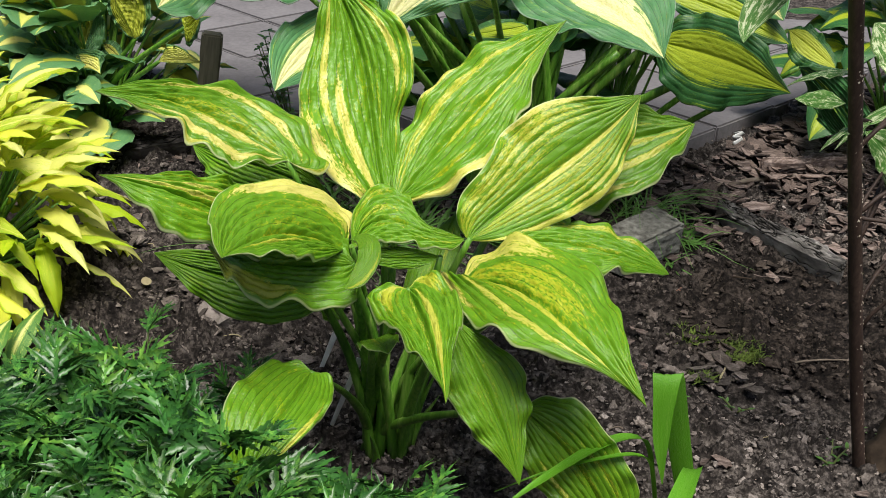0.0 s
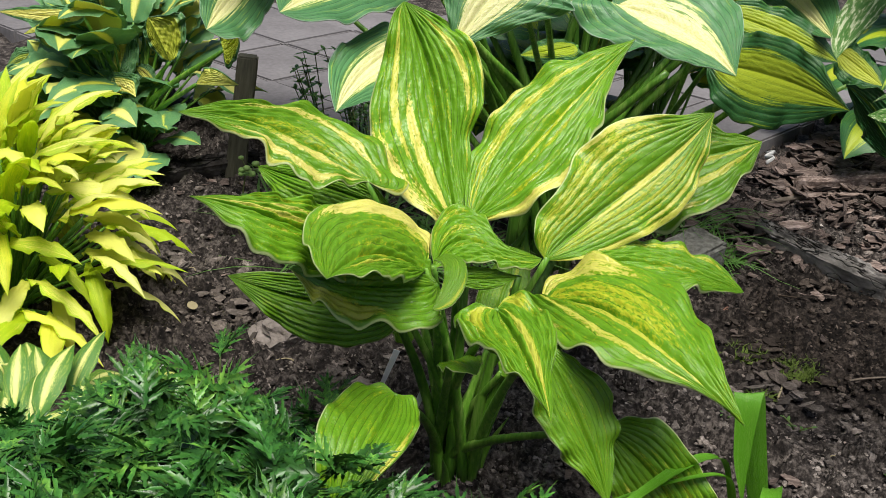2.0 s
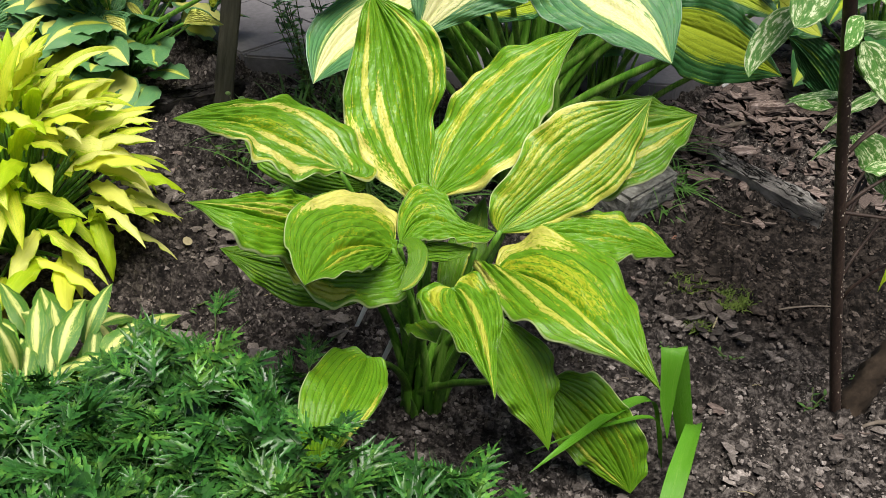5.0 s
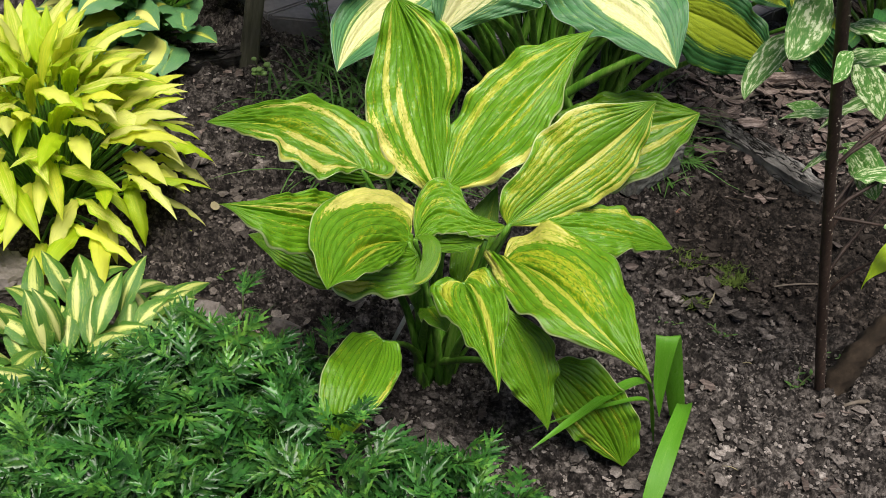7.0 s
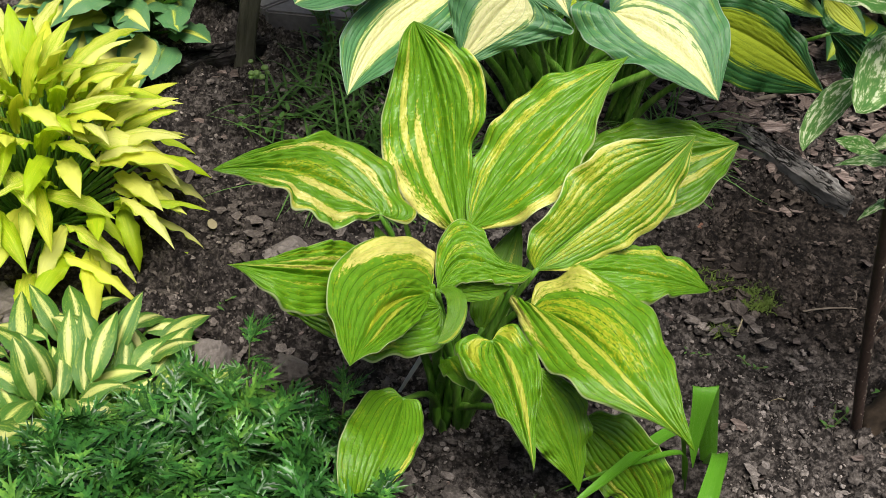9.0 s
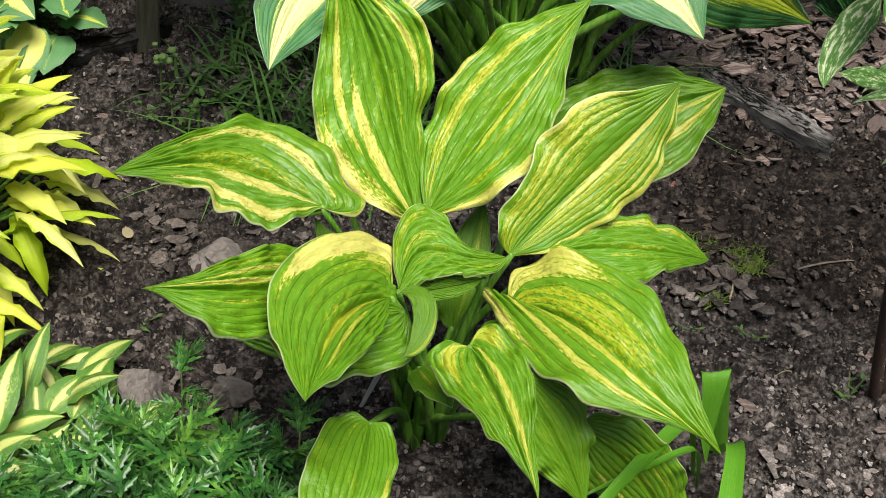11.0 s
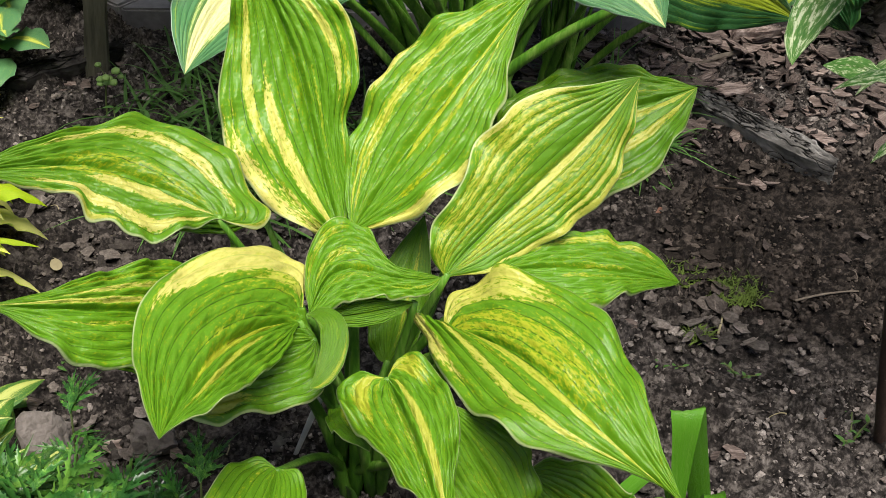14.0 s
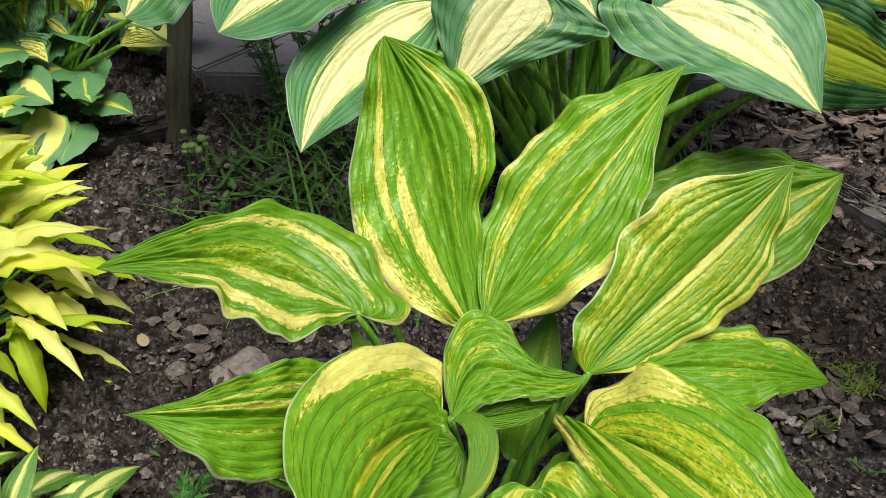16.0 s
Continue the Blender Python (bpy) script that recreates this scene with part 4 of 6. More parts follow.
hosta_leaf(hosta, ((0.016, 1.133, 0.314), (-0.033, 1.079, 0.364), (-0.040, 1.005, 0.390), (-0.056, 0.922, 0.399)),
           ((0.021, 1.270, 0.297), (0.025, 1.192, 0.380), (-0.139, 1.106, 0.430), (-0.110, 1.075, 0.375), (-0.085, 0.975, 0.403)),
           ((0.006, 1.101, 0.325), (0.025, 1.033, 0.334), (-0.027, 1.054, 0.359), (0.004, 0.964, 0.379), (-0.038, 0.961, 0.395)),
           ((-0.86, 0.17, -0.1, 0.6, 1.15, 0.95), (-0.62, 0.07, 0.0, 0.35, 0.6, 0.4), (0.05, 0.07, 0.08, 0.72, 0.95, 0.15), (0.34, 0.055, 0.25, 0.85, 0.92, 0.3), (-0.2, 0.05, 0.2, 0.6, 0.42, 0.2), (-0.45, 0.05, 0.05, 0.6, 0.4, 0.2), (0.6, 0.04, 0.1, 0.4, 0.42, 0.2),), M_HOSTA, 10, ripple=0.0028)
hosta_leaf(hosta, ((0.022, 1.122, 0.330), (0.052, 1.120, 0.352), (0.060, 1.080, 0.334), (0.026, 1.062, 0.308)),
           ((0.026, 1.116, 0.334), (0.040, 1.108, 0.340), (0.034, 1.080, 0.320)),
           ((0.036, 1.132, 0.342), (0.070, 1.122, 0.348), (0.070, 1.066, 0.320), (0.034, 1.054, 0.302)),
           ((0.8, 0.12, 0.5, 1, 0.6, 0.2),), M_HOSTA, 11, stalk=False, label='curled basal lobe of a leaf', nu=30, nv=20, ripple=0.002, ridge=0.0022)
hosta_leaf(hosta, ((-0.048, 1.144, 0.316), (-0.087, 1.100, 0.356), (-0.117, 1.045, 0.408), (-0.193, 1.031, 0.417)),
           ((-0.055, 1.223, 0.346), (-0.131, 1.085, 0.417), (-0.117, 1.067, 0.409)),
           ((-0.035, 1.066, 0.280), (-0.046, 1.128, 0.318), (-0.130, 1.032, 0.372), (-0.100, 0.953, 0.366), (-0.150, 1.042, 0.399)),
           ((-0.2, 0.07, 0.3, 1.1, 0.8, 0.7), (-0.42, 0.06, 0.2, 0.8, 0.62, 0.7), (-0.7, 0.07, 0.1, 0.8, 0.44, 0.2), (0.9, 0.11, -0.1, 0.35, 0.85, 0.2), (0.3, 0.04, 0.3, 0.8, 0.4, 0.4),), M_HOSTA, 12)
hosta_leaf(hosta, ((-0.048, 1.179, 0.385), (-0.132, 1.229, 0.417), (-0.151, 1.174, 0.450), (-0.226, 1.130, 0.461)),
           ((0.059, 1.181, 0.332), (-0.072, 1.246, 0.453), (-0.119, 1.439, 0.383), (-0.138, 1.149, 0.479), (-0.190, 1.193, 0.462)),
           ((-0.074, 1.180, 0.395), (-0.114, 1.044, 0.380), (-0.131, 1.195, 0.422), (-0.144, 1.145, 0.437), (-0.196, 1.134, 0.450)),
           ((0.72, 0.085, 0.0, 0.8, 0.95, 0.9), (0.32, 0.09, -0.05, 0.6, 0.9, 0.8), (0.2, 0.06, 0.35, 0.85, 0.6, 0.15), (-0.12, 0.12, 0.05, 0.75, 0.44, 0.1), (-0.58, 0.1, 0.1, 0.8, 0.56, 0.85), (0.98, 0.04, 0.4, 0.95, 0.8, 0.5), (-0.95, 0.04, -0.1, 0.3, 0.6, 0.4),), M_HOSTA, 13)
hosta_leaf(hosta, ((0.021, 1.136, 0.314), (0.042, 1.227, 0.345), (0.071, 1.177, 0.312), (0.133, 1.205, 0.303)),
           ((0.028, 1.170, 0.328), (-0.029, 1.163, 0.337), (0.066, 1.406, 0.399), (0.108, 1.151, 0.289), (0.052, 1.212, 0.332)),
           ((0.050, 1.154, 0.319), (0.073, 1.184, 0.319), (0.122, 1.165, 0.289)),
           ((-0.3, 0.1104, 0.1, 0.6, 0.34, 0.4), (0.3, 0.09200000000000001, 0.1, 0.6, 0.34, 0.6), (-0.8, 0.09200000000000001, 0.1, 0.5, 0.34, 0.3), (0.6, 0.09200000000000001, 0.6, 1.1, 0.45, 0.3)), M_HOSTA, 14, ripple=0.0028)
hosta_leaf(hosta, ((0.111, 1.191, 0.287), (0.084, 1.178, 0.288), (0.056, 1.166, 0.292), (0.028, 1.156, 0.298)),
           ((0.090, 1.185, 0.293), (0.066, 1.186, 0.307), (0.047, 1.168, 0.302)),
           ((0.093, 1.175, 0.279), (0.073, 1.162, 0.276), (0.048, 1.155, 0.286)),
           (), M_HOSTA, 15, ripple=0.0028)
hosta_leaf(hosta, ((-0.006, 1.071, 0.207), (-0.010, 1.008, 0.211), (-0.020, 0.954, 0.231), (-0.043, 0.928, 0.163)),
           ((-0.057, 1.106, 0.225), (-0.045, 1.034, 0.214), (-0.079, 0.994, 0.234), (-0.069, 0.941, 0.280), (-0.076, 0.930, 0.177)),
           ((0.042, 1.086, 0.199), (0.008, 1.015, 0.197), (0.037, 0.998, 0.200), (-0.000, 0.949, 0.226), (-0.019, 0.947, 0.171)),
           ((0.86, 0.08, 0.4, 0.95, 0.75, 0.4), (-0.5, 0.06, 0, 0.4, 0.35, 0.2)), M_HOSTA, 16, ridge=0.0026, ripple=0.0028)
hosta_leaf(hosta, ((-0.028, 1.303, 0.302), (-0.099, 1.296, 0.332), (-0.126, 1.307, 0.333), (-0.193, 1.343, 0.332)),
           ((-0.066, 1.320, 0.349), (-0.089, 1.300, 0.354), (-0.158, 1.335, 0.346)),
           ((-0.056, 1.280, 0.270), (-0.140, 1.269, 0.315), (-0.166, 1.305, 0.288)),
           (), M_HOSTA, 17)
hosta_leaf(hosta, ((-0.007, 1.162, 0.259), (-0.078, 1.176, 0.244), (-0.123, 1.181, 0.243), (-0.194, 1.180, 0.269)),
           ((-0.030, 1.183, 0.306), (-0.107, 1.194, 0.255), (-0.141, 1.190, 0.283)),
           ((-0.008, 1.133, 0.200), (-0.126, 1.167, 0.182), (-0.148, 1.166, 0.228)),
           (), M_HOSTA, 18)
hosta_leaf(hosta, ((0.028, 1.126, 0.302), (-0.030, 1.095, 0.314), (-0.055, 1.057, 0.325), (-0.117, 1.109, 0.316)),
           ((0.013, 1.179, 0.329), (-0.039, 1.113, 0.332), (-0.082, 1.138, 0.333)),
           ((0.056, 1.044, 0.265), (0.041, 1.127, 0.271), (-0.075, 1.005, 0.313), (-0.040, 0.958, 0.318), (-0.104, 1.096, 0.312)),
           ((0.75, 0.22, 0.45, 1.1, 1.0, 0.25),), M_HOSTA, 19)


# young inner leaves, shaded by the outer ones
for _k, (_b, _az, _up, _L, _w) in enumerate([((0.085, 1.235, 0.175), 1.2, 62, 0.15, 0.046), ((-0.005, 1.225, 0.180), 2.2, 58, 0.14, 0.044), ((0.100, 1.190, 0.170), 0.2, 48, 0.13, 0.040), ((0.045, 1.150, 0.200), -1.3, 40, 0.11, 0.036)]):
    _rib, _lf, _rt = arc_leaf(_b, _az, _up, _L, _w, 35, 0.2, 0.04)
    hosta_leaf(hosta, _rib, _lf, _rt, ((0.3, 0.08, 0.1, 0.9, 0.5, 0.2),), M_HOSTA, 40 + _k, nu=30, nv=20, ripple=0.003, ridge=0.0024)

# extra stalks in the clump
_r = np.random.RandomState(21)
for _k in range(7):
    th = _r.uniform(0, 6.28)
    f = (CROWN[0] + 0.03 * math.cos(th), CROWN[1] + 0.025 * math.sin(th), ground_z(*CROWN) - 0.01)
    e = (CROWN[0] + 0.065 * math.cos(th), CROWN[1] + 0.055 * math.sin(th), _r.uniform(0.06, 0.12))
    stalked(hosta, "petiole", f, e, 0.0065, 0.0003, origin=hosta.location, seed=60 + _k)


def centre_zone(width, power=1.0, paleness=1.0, taper=0.9):
    """Pale heart of a leaf, wide at the base and narrowing to the tip."""
    def zone(u, v):
        w = width * (1 - taper * np.clip(u - 0.25, 0, 1)) * np.clip(u / 0.12, 0, 1) ** 0.5
        z = np.clip(0.5 + (w - np.abs(v)) / 0.28, 0, 1) * power
        return z, np.clip(paleness * (1.25 - np.abs(v) / np.maximum(w, 0.05) * 0.5), 0, 1)
    return zone


# ---- hostas behind ----
cream_hosta = thing("hosta", (0.20, 1.86, ground_z(0.20, 1.86)), "tall hosta with blue-green leaves and broad cream centres", "hosta")
gold_hosta = thing("hosta", (0.34, 1.98, ground_z(0.34, 1.98)), "hosta with dark green margins and gold-green leaf centres", "hosta")
hosta_leaf(cream_hosta, ((0.028, 1.720, 0.415), (-0.066, 1.649, 0.416), (-0.098, 1.559, 0.403), (-0.118, 1.453, 0.368)),
           ((-0.028, 1.706, 0.441), (-0.082, 1.691, 0.461), (-0.096, 1.583, 0.397), (-0.162, 1.578, 0.461), (-0.140, 1.484, 0.403)),
           ((0.027, 1.656, 0.371), (-0.031, 1.575, 0.353), (-0.072, 1.522, 0.376)),
           (), M_CREAM, 100, pigment=centre_zone(0.5, 1, 1, 0.6), ridge=0.0016)
hosta_leaf(cream_hosta, ((0.089, 1.401, 0.567), (0.058, 1.387, 0.540), (0.038, 1.373, 0.503), (0.014, 1.358, 0.470)),
           ((0.060, 1.428, 0.620), (-0.076, 1.408, 0.576), (0.048, 1.377, 0.512)),
           ((0.217, 1.369, 0.494), (0.152, 1.394, 0.555), (0.049, 1.364, 0.487)),
           (), M_CREAM, 101, pigment=centre_zone(0.42, 1, 1, 0.6), ridge=0.0016)
hosta_leaf(cream_hosta, ((0.108, 1.554, 0.600), (0.120, 1.523, 0.564), (0.134, 1.489, 0.531), (0.160, 1.456, 0.504)),
           ((0.033, 1.556, 0.595), (0.017, 1.495, 0.511), (0.123, 1.483, 0.522)),
           ((0.160, 1.531, 0.584), (0.220, 1.551, 0.613), (0.133, 1.473, 0.515)),
           (), M_CREAM, 102, pigment=centre_zone(0.42, 1, 1, 0.6), ridge=0.0016)
hosta_leaf(cream_hosta, ((0.206, 1.456, 0.519), (0.265, 1.443, 0.521), (0.310, 1.392, 0.498), (0.335, 1.346, 0.475)),
           ((0.099, 1.529, 0.560), (0.197, 1.368, 0.451), (0.148, 1.475, 0.479), (0.271, 1.360, 0.501), (0.281, 1.365, 0.480)),
           ((0.184, 1.500, 0.552), (0.253, 1.537, 0.621), (0.370, 1.474, 0.565), (0.367, 1.459, 0.536), (0.344, 1.387, 0.499)),
           (), M_CREAM, 103, pigment=centre_zone(0.36, 1, 1, 0.6), ridge=0.0016)
hosta_leaf(cream_hosta, ((-0.043, 1.802, 0.502), (-0.091, 1.693, 0.500), (-0.142, 1.584, 0.501), (-0.191, 1.476, 0.481)),
           ((-0.112, 1.734, 0.526), (-0.161, 1.665, 0.539), (-0.233, 1.559, 0.530)),
           ((0.123, 1.828, 0.424), (-0.098, 1.756, 0.515), (-0.059, 1.591, 0.415), (-0.055, 1.620, 0.495), (-0.119, 1.477, 0.444)),
           (), M_CREAM, 104, pigment=centre_zone(0.4, 1, 1, 0.6), ridge=0.0016)
hosta_leaf(cream_hosta, ((-0.280, 1.946, 0.471), (-0.302, 1.866, 0.441), (-0.323, 1.780, 0.427), (-0.334, 1.697, 0.398)),
           ((-0.358, 1.922, 0.498), (-0.393, 1.832, 0.471), (-0.368, 1.755, 0.437)),
           ((-0.219, 1.880, 0.413), (-0.306, 1.839, 0.437), (-0.231, 1.694, 0.345)),
           (), M_CREAM, 105, pigment=centre_zone(0.4, 1, 1, 0.6), ridge=0.0016)
hosta_leaf(gold_hosta, ((0.484, 2.014, 0.501), (0.508, 1.921, 0.472), (0.526, 1.824, 0.457), (0.548, 1.729, 0.438)),
           ((0.382, 1.997, 0.439), (0.555, 1.866, 0.469), (0.479, 1.803, 0.425)),
           ((0.550, 1.960, 0.518), (0.582, 1.883, 0.507), (0.577, 1.792, 0.479)),
           (), M_CREAM, 106, pigment=centre_zone(0.35, 1, 1, 0.6), ridge=0.0016)
hosta_leaf(gold_hosta, ((0.379, 1.729, 0.395), (0.453, 1.685, 0.394), (0.487, 1.610, 0.403), (0.528, 1.537, 0.390)),
           ((0.396, 1.758, 0.472), (0.523, 1.648, 0.454), (0.488, 1.600, 0.435)),
           ((0.360, 1.695, 0.316), (0.461, 1.640, 0.291), (0.484, 1.586, 0.366)),
           (), M_GOLD, 107, pigment=centre_zone(0.55, 1.0, 0.5, 0.5), ridge=0.0013)
hosta_leaf(cream_hosta, ((0.191, 1.738, 0.402), (0.164, 1.717, 0.400), (0.137, 1.696, 0.398), (0.109, 1.675, 0.398)),
           ((0.175, 1.738, 0.415), (0.130, 1.703, 0.416), (0.130, 1.703, 0.415)),
           ((0.226, 1.730, 0.362), (0.142, 1.703, 0.399), (0.146, 1.680, 0.372)),
           (), M_GOLD, 108, pigment=centre_zone(0.6, 0.9, 0.3, 0.5), ridge=0.0012)
hosta_leaf(gold_hosta, ((0.596, 1.786, 0.358), (0.641, 1.811, 0.316), (0.683, 1.833, 0.269), (0.725, 1.855, 0.222)),
           ((0.625, 1.800, 0.319), (0.637, 1.815, 0.261), (0.675, 1.835, 0.234)),
           ((0.661, 1.814, 0.370), (0.677, 1.827, 0.323), (0.771, 1.872, 0.283)),
           ((0.3, 0.1, 0.0, 0.6, 0.3, 0.1),), M_GOLD, 109)
hosta_leaf(gold_hosta, ((0.582, 1.833, 0.401), (0.606, 1.819, 0.388), (0.629, 1.805, 0.374), (0.651, 1.790, 0.359)),
           ((0.585, 1.815, 0.376), (0.565, 1.798, 0.344), (0.633, 1.787, 0.351)),
           ((0.629, 1.836, 0.419), (0.610, 1.835, 0.412), (0.662, 1.800, 0.378)),
           (), M_GOLD, 110, pigment=centre_zone(0.6, 1, 1, 0.3), ridge=0.0012)
hosta_leaf(gold_hosta, ((0.380, 1.770, 0.460), (0.448, 1.768, 0.449), (0.504, 1.760, 0.427), (0.567, 1.750, 0.400)),
           ((0.382, 1.745, 0.409), (0.494, 1.761, 0.430), (0.498, 1.742, 0.391)),
           ((0.429, 1.787, 0.490), (0.487, 1.781, 0.472), (0.551, 1.774, 0.451)),
           (), M_GOLD, 111, pigment=centre_zone(0.6, 0.9, 0.4, 0.5), ridge=0.0012)

_r = np.random.RandomState(31)
for _k in range(16):
    f = (0.20 + _r.uniform(-0.09, 0.12), 1.86 + _r.uniform(-0.05, 0.05), 0.03)
    e = (0.20 + _r.uniform(-0.22, 0.3), 1.80 + _r.uniform(-0.15, 0.1), _r.uniform(0.36, 0.5))
    stalked(cream_hosta, "petiole", f, e, 0.010, 0.0055, origin=cream_hosta.location, seed=80 + _k)


# leaves higher up in the same plants, out of view, added to shade the soil
_r = np.random.RandomState(33)
for _k in range(20):
    x, y, z = 0.05 + _r.uniform(-0.35, 0.45), 1.92 + _r.uniform(-0.12, 0.22), _r.uniform(0.52, 0.62)
    a = math.atan2(y - 1.95, x - 0.2) + _r.uniform(-0.5, 0.5)
    rib, lf, rt = arc_leaf((x, y, z), a, 15, 0.22, 0.15, 38, _r.uniform(-0.2, 0.2), 0.12)
    hosta_leaf(cream_hosta, rib, lf, rt, (), M_CREAM, 140 + _k, pigment=centre_zone(0.5, 1, 1, 0.6), nu=20, nv=14, thick=0.0)


def clump(plant, count, mat, spread, length, width, up, droop, rise, zone, seed, squash=1.0, res=(14, 7), veins=4, ripple=0.004, turn=(0, 6.283), ridge=0.001, back=0.06, chaos=0.4, bunch=0.5, thick=0.0, heel=0.55, low=0.8):
    """A mound of stalked leaves round the plant's crown."""
    rng = np.random.RandomState(seed)
    o = np.array(plant.location)
    for k in range(count):
        f = (k + 0.5) / count
        a = turn[0] + ((k * 2.39996) % 6.28318) / 6.28318 * (turn[1] - turn[0]) + rng.uniform(-0.2, 0.2)
        rad = spread * f**bunch * rng.uniform(0.85, 1.1)
        h = rise * (1 - low * f**1.6) * rng.uniform(0.85, 1.12)
        L = length * rng.uniform(0.78, 1.2)
        b = o + np.array([math.cos(a) * rad, math.sin(a) * rad * squash, h])
        az = a + rng.uniform(-chaos, chaos)
        rib, lf, rt = arc_leaf(b, az, up * (1 - 0.85 * f) + rng.uniform(-28, 28) * chaos, L, width * rng.uniform(0.8, 1.15), droop * rng.uniform(0.7, 1.3), rng.uniform(-0.5, 0.5), back, 0.42, heel)
        me = leaf_mesh("leaf", rib, lf, rt, (), veins, ridge, 0.10, ripple, res[0], res[1], thick, o, seed * 100 + k, zone(rng))
        piece("leaf", me, mat, plant)
        path = stalk_curve(o + np.array([math.cos(a) * 0.02, math.sin(a) * 0.02, -0.01]), b, 0.4, 6)
        piece("petiole", tube_mesh("petiole", path, np.linspace(0.0042, 0.002, 6), 5, o), M_PETIOLE, plant)


def gold_zone(rng):
    k, p = rng.uniform(0.15, 1.0), rng.uniform(0.0, 0.7)
    return lambda u, v: (np.clip(k - 0.55 * np.clip(np.abs(v) - 0.75, 0, 1) / 0.25, 0, 1), np.clip(p * (0.4 + 0.8 * u), 0, 1))


yellow_hosta = thing("hosta", (-0.60, 1.56, ground_z(-0.60, 1.56)), "bushy hosta with narrow golden-yellow leaves", "hosta")
clump(cream_hosta, 26, M_GOLD, 0.16, 0.16, 0.10, 40, 70, 0.36, lambda rng: centre_zone(rng.uniform(0.1, 0.5), 0.8, rng.uniform(0.1, 0.5), 0.6), 17, res=(18, 10), ripple=0.003, back=0.12, turn=(1.0, 2.9), low=0.4)
clump(gold_hosta, 22, M_GOLD, 0.10, 0.15, 0.09, 45, 60, 0.38, lambda rng: centre_zone(rng.uniform(0.4, 0.8), 0.9, rng.uniform(0.1, 0.8), 0.6), 13, res=(20, 12), ripple=0.003, back=0.12, turn=(0.5, 2.4), low=0.3)
far_hosta = thing("hosta", (0.94, 2.30, ground_z(0.94, 2.28)), "dark green hosta with gold leaf centres beside the path", "hosta")
clump(far_hosta, 36, M_GOLD, 0.16, 0.16, 0.10, 45, 75, 0.32, lambda rng: centre_zone(rng.uniform(0.2, 0.6), 0.9, rng.uniform(0.1, 0.8), 0.6), 19, res=(18, 10), ripple=0.003, back=0.12)
clump(yellow_hosta, 190, M_YELLOW, 0.168, 0.140, 0.029, 78, 80, 0.235, gold_zone, 3, ripple=0.0050, res=(28, 7), veins=4, chaos=0.95, bunch=0.62, heel=0.22, back=0.0)


def mint_zone(rng):
    return centre_zone(0.85 if rng.rand() < 0.4 else rng.uniform(0.1, 0.3), 1.0, rng.uniform(0.0, 0.9), 0.5)


mint_hosta = thing("hosta", (-0.58, 2.12, ground_z(-0.58, 2.12)), "hosta with blue-green margined leaves and yellow centres", "hosta")
clump(mint_hosta, 96, M_MINT, 0.165, 0.105, 0.074, 74, 55, 0.25, mint_zone, 7, res=(16, 8), ripple=0.003, back=0.1, chaos=1.0, turn=(0.5, 4.9))
clump(mint_hosta, 34, M_MINT, 0.15, 0.09, 0.062, 70, 45, 0.13, lambda rng: centre_zone(rng.uniform(0.0, 0.2), 0.8, 0.3, 0.5), 23, res=(14, 7), ripple=0.003, back=0.1, chaos=0.8, turn=(2.6, 5.9))
hosta_leaf(mint_hosta, ((-0.577, 2.106, 0.292), (-0.573, 2.080, 0.265), (-0.581, 2.054, 0.243), (-0.575, 2.030, 0.214)),
           ((-0.603, 2.093, 0.282), (-0.653, 2.060, 0.259), (-0.611, 2.029, 0.219)),
           ((-0.546, 2.095, 0.276), (-0.537, 2.071, 0.253), (-0.538, 2.039, 0.219)),
           (), M_MINT, 200, pigment=centre_zone(0.22, 1, 0.4, 0.4))
hosta_leaf(mint_hosta, ((-0.592, 2.038, 0.233), (-0.596, 2.005, 0.208), (-0.589, 1.997, 0.203), (-0.564, 1.970, 0.186)),
           ((-0.632, 2.026, 0.220), (-0.627, 2.007, 0.205), (-0.592, 1.973, 0.185)),
           ((-0.573, 2.021, 0.222), (-0.566, 2.014, 0.218), (-0.562, 1.985, 0.198)),
           (), M_MINT, 201, pigment=centre_zone(0.05, 0.2, 0.2, 0.5))
hosta_leaf(mint_hosta, ((-0.749, 2.123, 0.151), (-0.790, 2.117, 0.173), (-0.792, 2.112, 0.165), (-0.825, 2.089, 0.149)),
           ((-0.756, 2.150, 0.213), (-0.779, 2.144, 0.217), (-0.842, 2.108, 0.197)),
           ((-0.755, 2.107, 0.125), (-0.782, 2.106, 0.146), (-0.805, 2.094, 0.142)),
           (), M_MINT, 202, pigment=centre_zone(0.1, 0.3, 0.3, 0.5))
hosta_leaf(mint_hosta, ((-0.759, 2.192, 0.202), (-0.782, 2.180, 0.201), (-0.801, 2.169, 0.196), (-0.821, 2.154, 0.188)),
           ((-0.761, 2.203, 0.222), (-0.831, 2.177, 0.232), (-0.805, 2.176, 0.211)),
           ((-0.757, 2.173, 0.169), (-0.771, 2.175, 0.184), (-0.804, 2.155, 0.176)),
           (), M_MINT, 203, pigment=centre_zone(0.5, 0.5, 0.2, 0.4))
hosta_leaf(mint_hosta, ((-0.603, 1.973, 0.336), (-0.666, 2.005, 0.325), (-0.729, 2.038, 0.317), (-0.791, 2.072, 0.311)),
           ((-0.636, 2.002, 0.360), (-0.704, 2.035, 0.333), (-0.739, 2.051, 0.330)),
           ((-0.613, 1.962, 0.304), (-0.736, 2.039, 0.309), (-0.725, 2.032, 0.302)),
           (), M_MINT, 204, pigment=centre_zone(0.6, 1, 1, 0.3))
